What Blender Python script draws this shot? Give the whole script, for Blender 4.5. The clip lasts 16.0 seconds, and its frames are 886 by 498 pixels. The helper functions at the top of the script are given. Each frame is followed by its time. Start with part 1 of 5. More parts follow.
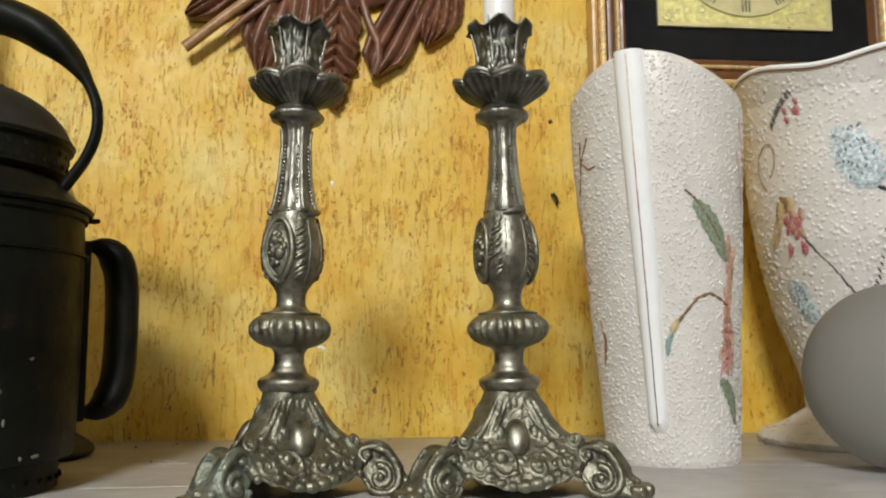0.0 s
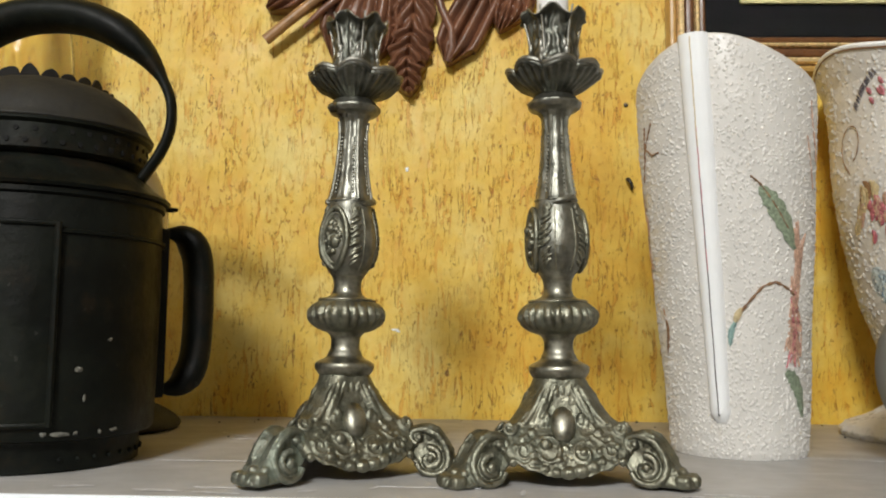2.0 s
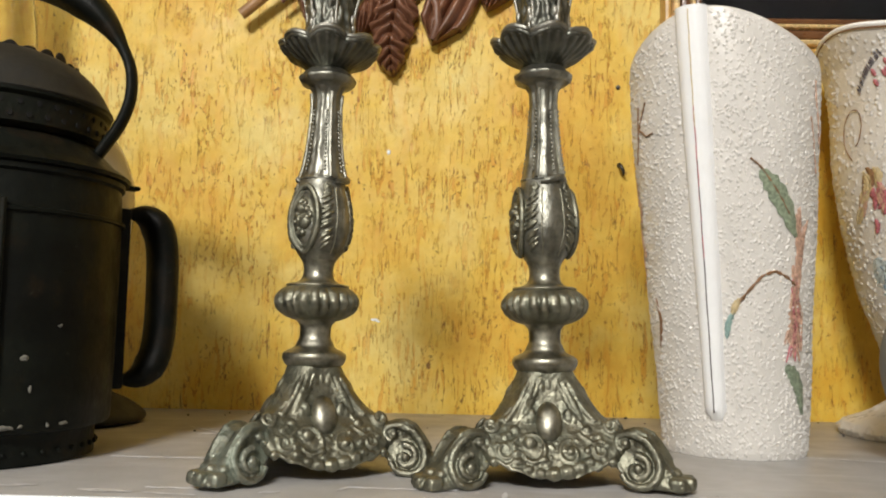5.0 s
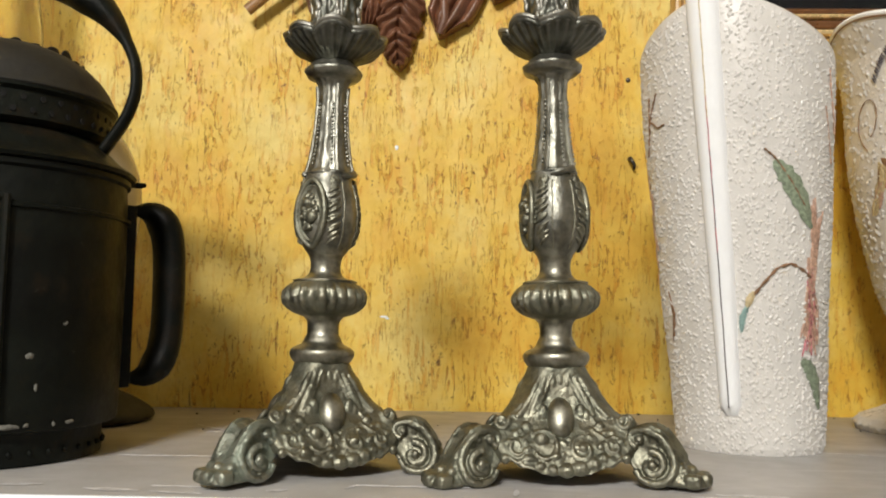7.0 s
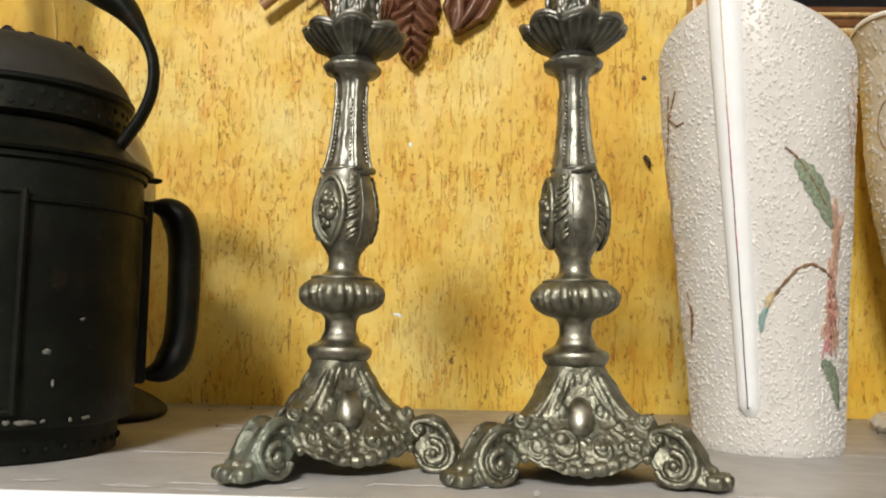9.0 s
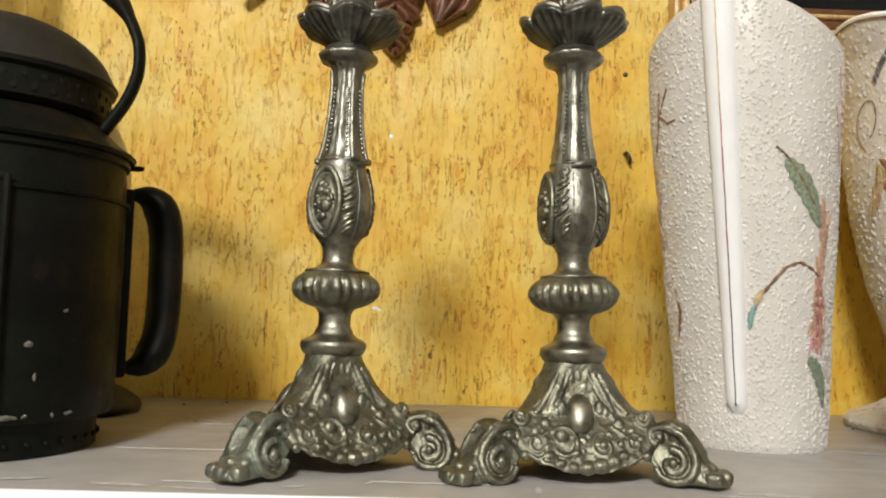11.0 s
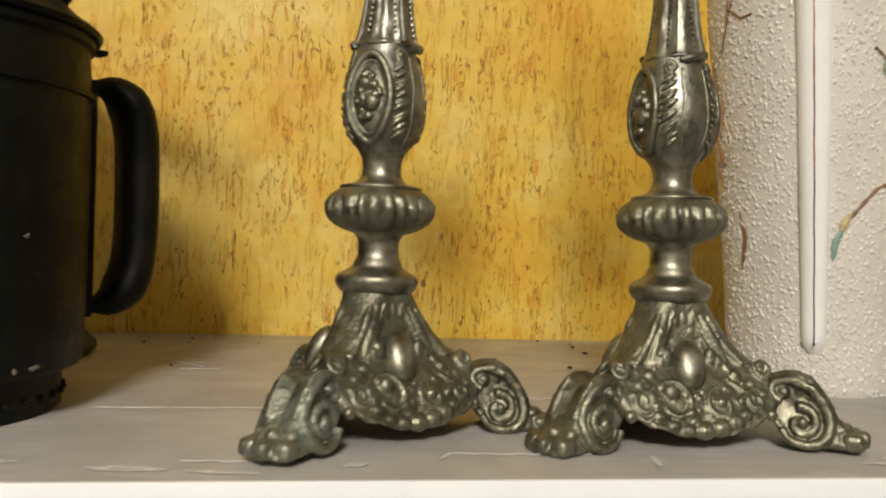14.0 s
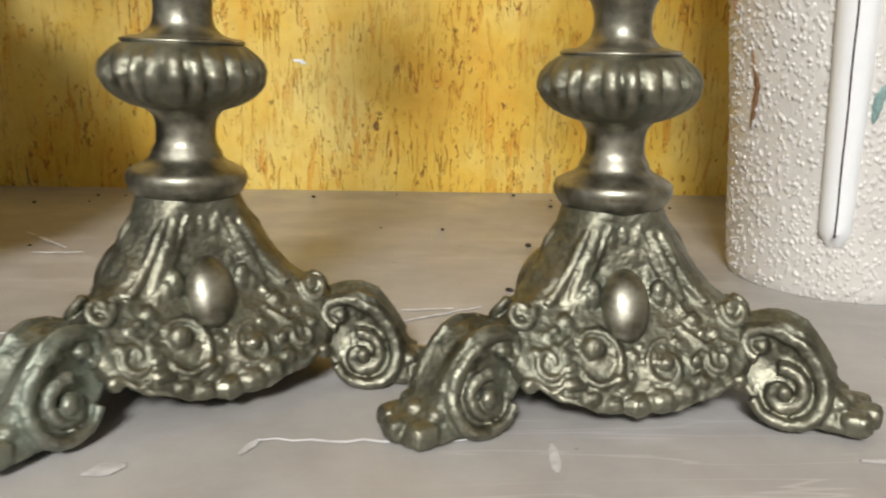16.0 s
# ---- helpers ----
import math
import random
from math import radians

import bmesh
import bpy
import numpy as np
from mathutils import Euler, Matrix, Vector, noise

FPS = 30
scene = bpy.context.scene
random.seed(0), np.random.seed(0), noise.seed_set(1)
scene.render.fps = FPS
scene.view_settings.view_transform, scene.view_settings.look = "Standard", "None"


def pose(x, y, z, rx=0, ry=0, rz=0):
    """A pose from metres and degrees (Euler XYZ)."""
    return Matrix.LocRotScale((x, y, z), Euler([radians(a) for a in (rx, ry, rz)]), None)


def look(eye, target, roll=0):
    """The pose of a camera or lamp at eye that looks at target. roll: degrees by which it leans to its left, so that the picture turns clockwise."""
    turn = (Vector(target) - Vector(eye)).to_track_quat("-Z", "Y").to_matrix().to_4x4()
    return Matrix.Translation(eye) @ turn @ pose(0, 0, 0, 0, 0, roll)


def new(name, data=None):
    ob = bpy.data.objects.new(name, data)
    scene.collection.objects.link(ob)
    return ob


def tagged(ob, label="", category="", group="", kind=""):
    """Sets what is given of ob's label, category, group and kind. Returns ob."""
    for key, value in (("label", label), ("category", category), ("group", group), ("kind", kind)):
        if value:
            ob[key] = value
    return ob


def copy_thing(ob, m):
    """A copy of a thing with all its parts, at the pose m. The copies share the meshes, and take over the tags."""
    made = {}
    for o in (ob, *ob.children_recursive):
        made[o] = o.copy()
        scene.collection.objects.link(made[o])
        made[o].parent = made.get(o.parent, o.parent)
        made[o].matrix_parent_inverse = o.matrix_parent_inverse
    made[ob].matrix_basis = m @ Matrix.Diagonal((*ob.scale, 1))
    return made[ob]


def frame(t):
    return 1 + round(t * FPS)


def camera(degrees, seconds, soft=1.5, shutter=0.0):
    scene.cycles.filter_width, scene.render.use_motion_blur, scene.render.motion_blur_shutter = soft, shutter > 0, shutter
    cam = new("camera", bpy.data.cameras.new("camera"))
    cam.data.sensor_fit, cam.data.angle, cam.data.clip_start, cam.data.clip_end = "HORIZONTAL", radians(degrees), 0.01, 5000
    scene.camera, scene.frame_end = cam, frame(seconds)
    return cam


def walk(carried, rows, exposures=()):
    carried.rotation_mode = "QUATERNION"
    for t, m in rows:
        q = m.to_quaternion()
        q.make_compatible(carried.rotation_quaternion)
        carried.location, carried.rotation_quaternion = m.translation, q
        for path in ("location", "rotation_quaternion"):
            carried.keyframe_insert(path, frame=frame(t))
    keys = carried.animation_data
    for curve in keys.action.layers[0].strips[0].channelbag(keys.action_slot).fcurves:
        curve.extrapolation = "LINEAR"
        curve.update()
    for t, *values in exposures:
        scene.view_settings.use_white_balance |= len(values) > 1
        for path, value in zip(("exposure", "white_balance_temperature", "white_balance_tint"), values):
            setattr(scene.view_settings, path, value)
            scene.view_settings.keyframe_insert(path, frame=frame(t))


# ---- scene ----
cam = camera(55.3, 16.0, 2.0, 0.5)
PATH = [
    (0, (-0.084, -0.478, 0.077), (0.107, 1.498, 0.321), -0.3),
    (0.5, (-0.07, -0.474, 0.078), (0.024, 1.512, 0.298), 0.9),
    (1, (-0.065, -0.48, 0.078), (-0.042, 1.509, 0.288), 1.4),
    (1.5, (-0.056, -0.486, 0.08), (-0.09, 1.503, 0.285), 1.0),
    (2, (-0.053, -0.489, 0.081), (-0.111, 1.5, 0.277), 0.6),
    (2.5, (-0.052, -0.488, 0.078), (-0.121, 1.503, 0.26), 0.6),
    (3, (-0.053, -0.475, 0.077), (-0.141, 1.515, 0.256), 0.7),
    (3.5, (-0.051, -0.46, 0.079), (-0.128, 1.531, 0.255), 1.0),
    (4, (-0.052, -0.46, 0.078), (-0.093, 1.53, 0.275), 1.3),
    (4.5, (-0.049, -0.457, 0.079), (-0.079, 1.534, 0.263), 1.1),
    (7, (-0.048, -0.446, 0.077), (-0.102, 1.546, 0.254), 0.7),
    (7.5, (-0.05, -0.447, 0.079), (-0.118, 1.544, 0.261), 0.8),
    (8, (-0.045, -0.446, 0.079), (-0.116, 1.544, 0.26), 0.9),
    (8.5, (-0.054, -0.445, 0.077), (-0.124, 1.546, 0.257), 1.0),
    (9, (-0.055, -0.443, 0.077), (-0.123, 1.549, 0.249), 1.1),
    (9.5, (-0.059, -0.447, 0.079), (-0.12, 1.545, 0.252), 1.3),
    (12, (-0.083, -0.406, 0.071), (0.023, 1.588, 0.176), 1.6),
    (12.5, (-0.075, -0.383, 0.066), (0.049, 1.612, 0.115), 1.7),
    (13, (-0.114, -0.368, 0.07), (0.079, 1.622, 0.099), 1.7),
    (13.5, (-0.164, -0.36, 0.069), (0.161, 1.613, 0.061), 1.6),
    (14, (-0.144, -0.344, 0.08), (0.118, 1.638, 0.05), 1.9),
    (14.5, (-0.099, -0.313, 0.098), (0.078, 1.668, -0.108), 1.8),
    (14.8, (-0.091, -0.299, 0.105), (0.072, 1.674, -0.181), 1.9),
    (15, (-0.087, -0.287, 0.108), (0.024, 1.675, -0.263), 0.8),
    (15.5, (-0.082, -0.258, 0.107), (0.035, 1.681, -0.372), 1.6),
    (16, (-0.068, -0.24, 0.104), (0.079, 1.69, -0.396), 1.6),
]
walk(cam, [(t, look(eye, target, roll)) for t, eye, target, roll in PATH],
     [(0, -0.2, 6500, 8), (1, -0.2, 6500, 8), (2.5, -0.16, 6550, 8), (3.5, -0.05, 6600, 8), (4.5, -0.06, 6700, 10), (7, -0.04, 6800, 10), (9, 0.02, 6800, 10), (9.5, 0.0, 6800, 10), (11.8, -0.1, 7000, 10), (12, -0.14, 7100, 10),
      (12.5, -0.45, 7250, 10), (13, -0.48, 7300, 10), (13.5, -0.42, 7400, 10), (14, -0.27, 7500, 10), (14.5, 0.08, 6800, 10), (15, 0.12, 6550, 10), (15.5, 0.08, 6500, 10), (16, 0.09, 6500, 10)])

# ---------- light ----------
world = bpy.data.worlds.new("room_air")
scene.world = world
world.use_nodes = True
world.node_tree.nodes["Background"].inputs[0].default_value = (0.9, 0.95, 1.0, 1)
world.node_tree.nodes["Background"].inputs[1].default_value = 0.02
scene.view_settings.exposure = 0.0


def area(name, eye, target, sx, sy, watts, colour):
    data = bpy.data.lights.new(name, "AREA")
    data.shape, data.size, data.size_y, data.energy, data.color = "RECTANGLE", sx, sy, watts, colour
    ob = new(name, data)
    ob.matrix_world = look(eye, target)
    return ob


area("ceiling_tube_light", (-0.60, -2.50, 1.62), (-0.05, 0.2, 0.1), 0.60, 0.38, 97, (1.0, 0.985, 0.96))
# weak overhead fill, added to lift the shade on the shelf
area("room_lamp_light", (-0.25, -1.45, 1.72), (0.0, -0.1, 0.0), 1.3, 0.5, 4.3, (1.0, 0.98, 0.95))
# added cool fill from the left; no window is modelled there
area("shop_window_light", (-1.9, -2.0, 0.5), (0.0, 0.0, 0.1), 0.9, 1.2, 3, (0.90, 0.95, 1.0))


# ---------- materials ----------
def mat(name, base=(0.5, 0.5, 0.5), rough=0.5, metal=0.0, spec=0.5):
    m = bpy.data.materials.new(name)
    m.use_nodes = True
    b = m.node_tree.nodes["Principled BSDF"]
    b.inputs["Base Color"].default_value = (*base, 1)
    b.inputs["Roughness"].default_value = rough
    b.inputs["Metallic"].default_value = metal
    b.inputs["Specular IOR Level"].default_value = spec
    return m


class Nodes:
    """Short hand for a material's nodes."""

    def __init__(self, m):
        self.t = m.node_tree
        self.b = self.t.nodes["Principled BSDF"]
        self.co = self.t.nodes.new("ShaderNodeTexCoord").outputs["Object"]

    def link(self, a, b):
        self.t.links.new(a, b)

    def mapped(self, scale, rot=(0, 0, 0)):
        n = self.t.nodes.new("ShaderNodeMapping")
        n.inputs["Scale"].default_value = scale
        n.inputs["Rotation"].default_value = rot
        self.link(self.co, n.inputs["Vector"])
        return n.outputs["Vector"]

    def noise(self, scale, detail=4, rough=0.6, vec=None, distort=0.0):
        n = self.t.nodes.new("ShaderNodeTexNoise")
        n.inputs["Scale"].default_value = scale
        n.inputs["Detail"].default_value = detail
        n.inputs["Roughness"].default_value = rough
        n.inputs["Distortion"].default_value = distort
        self.link(vec if vec is not None else self.co, n.inputs["Vector"])
        return n.outputs["Fac"]

    def voronoi(self, scale, vec=None, feature="F1"):
        n = self.t.nodes.new("ShaderNodeTexVoronoi")
        n.feature = feature
        n.inputs["Scale"].default_value = scale
        self.link(vec if vec is not None else self.co, n.inputs["Vector"])
        return n.outputs["Distance"]

    def ramp(self, fac, stops):
        n = self.t.nodes.new("ShaderNodeValToRGB")
        e = n.color_ramp.elements
        while len(e) < len(stops):
            e.new(0.5)
        for k, (pos, col) in enumerate(stops):
            e[k].position = pos
            e[k].color = (*col, 1) if len(col) == 3 else col
        self.link(fac, n.inputs["Fac"])
        return n.outputs["Color"]

    def mix(self, fac, a, b, mode="MIX"):
        n = self.t.nodes.new("ShaderNodeMix")
        n.data_type, n.blend_type = "RGBA", mode
        for sock, v in ((n.inputs["Factor"], fac), (n.inputs["A"], a), (n.inputs["B"], b)):
            if isinstance(v, (int, float)):
                sock.default_value = v
            elif isinstance(v, tuple):
                sock.default_value = (*v, 1)
            else:
                self.link(v, sock)
        return n.outputs["Result"]

    def math(self, op, a, b=0.0):
        n = self.t.nodes.new("ShaderNodeMath")
        n.operation = op
        for sock, v in ((n.inputs[0], a), (n.inputs[1], b)):
            if isinstance(v, (int, float)):
                sock.default_value = v
            else:
                self.link(v, sock)
        return n.outputs[0]

    def bump(self, height, strength, dist, after=None):
        n = self.t.nodes.new("ShaderNodeBump")
        n.inputs["Strength"].default_value = strength
        n.inputs["Distance"].default_value = dist
        self.link(height, n.inputs["Height"])
        if after is not None:
            self.link(after, n.inputs["Normal"])
        self.link(n.outputs["Normal"], self.b.inputs["Normal"])
        return n.outputs["Normal"]

    def colour(self, c):
        self.link(c, self.b.inputs["Base Color"])

    def rough(self, r):
        self.link(r, self.b.inputs["Roughness"])


def grey(v):
    return (v, v, v)


def metal_material(name, light, dark, rough, dirt, green=0.0, worn=None):
    m = mat(name, light, rough, 1.0)
    n = Nodes(m)
    patches = n.ramp(n.noise(95, 6, 0.65), [(0.5 - dirt * 0.25, grey(1)), (0.62, grey(0))])
    col = n.mix(patches, light, dark)
    if green:
        verdigris = n.ramp(n.noise(60, 4, 0.6), [(0.42, grey(0)), (0.62, grey(green))])
        col = n.mix(verdigris, col, (0.13, 0.17, 0.13))
        n.link(n.math("SUBTRACT", 1.0, n.math("MULTIPLY", verdigris, 0.8)), n.b.inputs["Metallic"])
    # lighter convex edges: rubbed metal, plus highlight-against-recess contrast put into the colour
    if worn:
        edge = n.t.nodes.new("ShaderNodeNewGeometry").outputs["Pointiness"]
        edge_bright = n.ramp(edge, [(0.505, grey(0)), (0.60, grey(1))])
        edge_bright = n.math("MULTIPLY", edge_bright, n.ramp(n.noise(70, 4), [(0.3, grey(0.35)), (0.6, grey(1))]))
        col = n.mix(edge_bright, col, worn)
    n.colour(col)
    n.rough(n.ramp(n.noise(140, 5), [(0.3, grey(rough - 0.08)), (0.7, grey(rough + 0.14))]))
    n.bump(n.math("ADD", n.noise(420, 3), n.math("MULTIPLY", n.noise(170, 4), 0.8)), 0.35 if dirt > 0.6 else 0.12, 0.0008)
    return m


PEWTER = metal_material("polished_pewter", (0.37, 0.36, 0.298), (0.15, 0.147, 0.117), 0.40, 0.55)
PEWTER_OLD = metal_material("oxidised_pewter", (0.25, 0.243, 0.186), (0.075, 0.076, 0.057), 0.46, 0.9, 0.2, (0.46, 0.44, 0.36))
# pan and cup pewter, darkened: shade of their undersides is put into the colour
PEWTER_TOP = metal_material("shaded_steel_grey_pewter", (0.16, 0.164, 0.14), (0.05, 0.052, 0.044), 0.45, 0.8, 0.0, (0.44, 0.43, 0.39))
PEWTER_WORN = metal_material("worn_pewter", (0.335, 0.333, 0.287), (0.09, 0.092, 0.077), 0.41, 0.95)
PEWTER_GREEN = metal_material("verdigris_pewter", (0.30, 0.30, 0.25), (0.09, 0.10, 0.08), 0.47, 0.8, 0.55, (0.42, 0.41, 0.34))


def wall_material():
    m = mat("scratched_yellow_plaster", (0.75, 0.5, 0.14), 0.55)
    n = Nodes(m)
    wash = n.ramp(n.noise(9, 5, 0.65), [(0.34, (0.70, 0.400, 0.037)), (0.48, (0.75, 0.508, 0.074)), (0.66, (0.78, 0.622, 0.190))])
    fine = n.ramp(n.noise(60, 4, 0.7), [(0.3, (0.86, 0.82, 0.75)), (0.7, (1.0, 1.0, 1.0))])
    col = n.mix(1.0, wash, fine, "MULTIPLY")
    # vertical troughs left by the float: each an orange bed with a dark broken outline, and dots between them
    where = n.ramp(n.noise(22, 3, 0.6), [(0.36, grey(0.25)), (0.56, grey(1.0))])
    trough = n.noise(1.0, 3, 0.62, n.mapped((185, 185, 34)), 1.1)
    bed = n.ramp(trough, [(0.575, grey(0)), (0.61, grey(1))])
    rim = n.ramp(trough, [(0.566, grey(0)), (0.576, grey(1)), (0.590, grey(1)), (0.600, grey(0))])
    broken = n.ramp(n.noise(150, 3, 0.6), [(0.47, grey(0)), (0.52, grey(1))])
    dots = n.ramp(n.noise(1.0, 3, 0.55, n.mapped((300, 300, 140)), 0.6), [(0.645, grey(0)), (0.665, grey(1))])
    thin = n.noise(1.0, 4, 0.62, n.mapped((130, 130, 11)), 0.4)
    crack = n.ramp(n.math("ABSOLUTE", n.math("SUBTRACT", thin, 0.5)), [(0.006, grey(1)), (0.013, grey(0))])
    crack = n.math("MULTIPLY", crack, n.ramp(n.noise(1.0, 3, 0.6, n.mapped((60, 60, 36))), [(0.52, grey(0)), (0.57, grey(1))]))
    bed = n.math("MULTIPLY", bed, where)
    dark_line = n.math("MULTIPLY", n.math("MAXIMUM", n.math("MULTIPLY", rim, broken), n.math("MAXIMUM", dots, crack)), where)
    stain = n.ramp(n.noise(1.0, 3, 0.55, n.mapped((90, 90, 20)), 0.5), [(0.54, grey(0)), (0.70, grey(0.6))])
    col = n.mix(n.math("MULTIPLY", stain, where), col, (0.69, 0.36, 0.03))
    col = n.mix(n.math("MULTIPLY", bed, 0.62), col, (0.62, 0.27, 0.018))
    dark = n.ramp(n.noise(120, 3), [(0.42, (0.42, 0.160, 0.012)), (0.64, (0.15, 0.066, 0.014))])
    col = n.mix(n.math("MULTIPLY", dark_line, 0.92), col, dark)
    groove = n.math("MAXIMUM", n.math("MULTIPLY", bed, 0.7), dark_line)
    n.colour(col)
    n.rough(n.ramp(n.noise(40), [(0.3, grey(0.42)), (0.7, grey(0.65))]))
    h = n.math("SUBTRACT", n.math("MULTIPLY", n.noise(90, 5, 0.65), 0.35), n.math("MULTIPLY", groove, 0.8))
    n.bump(h, 0.6, 0.0012)
    return m


def stone_top():
    m = mat("worn_grey_shelf_paint", (0.5, 0.47, 0.43), 0.42)
    n = Nodes(m)
    col = n.ramp(n.noise(14, 6, 0.65), [(0.3, (0.300, 0.292, 0.277)), (0.5, (0.368, 0.360, 0.350)), (0.7, (0.435, 0.430, 0.425))])
    grime = n.ramp(n.noise(5, 4, 0.7), [(0.5, grey(0)), (0.75, grey(0.45))])
    col = n.mix(grime, col, (0.27, 0.23, 0.19))
    worn = n.ramp(n.noise(1.0, 4, 0.55, n.mapped((7, 26, 7)), 0.3), [(0.54, grey(0)), (0.62, grey(0.35))])
    col = n.mix(worn, col, (0.53, 0.525, 0.52))
    streak = n.noise(1.0, 3, 0.6, n.mapped((3.5, 60, 10)), 0.1)
    streak = n.ramp(n.math("ABSOLUTE", n.math("SUBTRACT", streak, 0.5)), [(0.003, grey(0.3)), (0.009, grey(0))])
    col = n.mix(n.math("MULTIPLY", streak, n.ramp(n.noise(9, 3), [(0.46, grey(0)), (0.56, grey(1))])), col, (0.62, 0.61, 0.60))
    specks = n.ramp(n.voronoi(55), [(0.03, grey(1)), (0.055, grey(0))])
    col = n.mix(n.math("MULTIPLY", specks, 0.6), col, (0.12, 0.09, 0.07))
    n.colour(col)
    n.rough(n.ramp(n.noise(30), [(0.3, grey(0.30)), (0.7, grey(0.52))]))
    n.bump(n.noise(200, 4), 0.15, 0.0008)
    return m


def plain(name, base, rough, scale=30, amount=0.18, bump=0.2, dist=0.0006, metal=0.0):
    m = mat(name, base, rough, metal)
    n = Nodes(m)
    lo = tuple(c * (1 - amount) for c in base)
    hi = tuple(min(1, c * (1 + amount)) for c in base)
    n.colour(n.mix(n.ramp(n.noise(scale, 5, 0.65), [(0.3, grey(0)), (0.7, grey(1))]), lo, hi))
    n.rough(n.ramp(n.noise(scale * 2.3), [(0.3, grey(max(0.05, rough - 0.08))), (0.7, grey(rough + 0.08))]))
    n.bump(n.noise(scale * 6, 4), bump, dist)
    return m


WALL = wall_material()
SHELF = stone_top()
WHITE_EDGE = plain("white_shelf_edging", (0.86, 0.91, 0.97), 0.35, 20, 0.04, 0.05)
SCUFF = plain("white_scuff", (0.56, 0.56, 0.57), 0.5, 160, 0.3)
CERAMIC = plain("beaded_white_ceramic", (0.64, 0.622, 0.592), 0.30, 45, 0.06, 0.35, 0.0008)
GLAZE = plain("glossy_white_glaze", (0.86, 0.88, 0.90), 0.15, 60, 0.03, 0.1)
LEAF_GREEN = plain("painted_green", (0.22, 0.27, 0.19), 0.4, 500, 0.55, 0.4)
LEAF_BLUE = plain("painted_blue_white", (0.44, 0.52, 0.55), 0.4, 330, 0.75, 0.4)
STEM_BROWN = plain("painted_brown", (0.22, 0.12, 0.06), 0.4, 300, 0.5, 0.3)
STEM_BLACK = plain("painted_dark_stem", (0.06, 0.045, 0.05), 0.4, 400, 0.6, 0.3)
PETAL_PINK = plain("painted_pink_brown", (0.46, 0.29, 0.21), 0.4, 420, 0.45, 0.4)
PETAL_RED = plain("painted_crimson", (0.42, 0.13, 0.15), 0.4, 420, 0.6, 0.4)
PETAL_YELLOW = plain("painted_ochre", (0.52, 0.42, 0.24), 0.4, 420, 0.35, 0.4)
PETAL_SLATE = plain("painted_slate_blue", (0.13, 0.19, 0.24), 0.4, 400, 0.5, 0.3)
BUD = plain("painted_blue_green", (0.22, 0.34, 0.32), 0.4, 300, 0.4, 0.3)


def lantern_paint():
    m = mat("black_green_lantern_paint", (0.006, 0.008, 0.006), 0.5)
    n = Nodes(m)
    col = n.ramp(n.noise(16, 6, 0.7), [(0.32, (0.0012, 0.0014, 0.0010)), (0.50, (0.0036, 0.0048, 0.0034)), (0.70, (0.0098, 0.0120, 0.0082))])
    brown = n.ramp(n.noise(34, 5, 0.7), [(0.54, grey(0)), (0.68, grey(0.55))])
    col = n.mix(brown, col, (0.020, 0.0115, 0.0050))
    worn = n.ramp(n.noise(130, 4, 0.7), [(0.66, grey(0)), (0.72, grey(0.5))])
    col = n.mix(worn, col, (0.045, 0.046, 0.038))
    n.colour(col)
    n.rough(n.ramp(n.noise(45, 5, 0.7), [(0.3, grey(0.36)), (0.7, grey(0.68))]))
    n.bump(n.math("ADD", n.noise(60, 5, 0.7), n.math("MULTIPLY", n.noise(260, 3), 0.3)), 0.4, 0.0014)
    n.b.inputs["Specular IOR Level"].default_value = 0.17
    return m


IRON = lantern_paint()
IRON_DUST = plain("dusty_black_tin", (0.0085, 0.0080, 0.0057), 0.70, 40, 0.6, 0.3, 0.001)
CHIP = plain("chipped_paint", (0.13, 0.128, 0.11), 0.7, 240, 0.6)
RUST_BROWN = plain("dark_brown_tin", (0.004, 0.0026, 0.0016), 0.8, 50, 0.4)
WOOD = plain("red_brown_varnished_wood", (0.155, 0.066, 0.035), 0.36, 40, 0.4, 0.3, 0.0008)
WOOD_LIGHT = plain("tan_wood_rod", (0.30, 0.165, 0.07), 0.4, 60, 0.35)
GOLD = plain("gilt_moulding", (0.88, 0.66, 0.34), 0.28, 60, 0.12, 0.1, 0.0004, 0.35)
GOLD_WOOD = plain("ochre_frame_wood", (0.46, 0.27, 0.075), 0.35, 50, 0.25)
BROWN_FRAME = plain("brown_frame_wood", (0.13, 0.055, 0.02), 0.35, 50, 0.3)
BLACK_FIELD = plain("black_clock_board", (0.0025, 0.0025, 0.003), 0.6, 30, 0.3)
BLACK_FIELD.node_tree.nodes["Principled BSDF"].inputs["Specular IOR Level"].default_value = 0.1
BRASS = plain("engraved_brass_plate", (0.62, 0.57, 0.235), 0.40, 150, 0.3, 0.8, 0.0015, 0.5)
DIAL = plain("brass_dial", (0.62, 0.56, 0.30), 0.35, 60, 0.15, 0.1, 0.0004, 0.6)
# flat black for the vent holes, painted in place of their dark inside
VENT_DARK = plain("vent_dark", (0.0008, 0.0008, 0.0008), 0.9)
INK = plain("black_ink", (0.015, 0.014, 0.012), 0.5)
WAX = plain("white_wax", (0.80, 0.80, 0.80), 0.35, 30, 0.03)
STEEL = plain("dark_steel", (0.06, 0.055, 0.05), 0.4, 80, 0.4, 0.3, 0.0004, 0.8)
ROOM_PAINT = plain("off_white_room_paint", (0.50, 0.49, 0.47), 0.7, 4, 0.06)
FLOOR_TILE = plain("grey_floor", (0.22, 0.20, 0.18), 0.4, 5, 0.2)


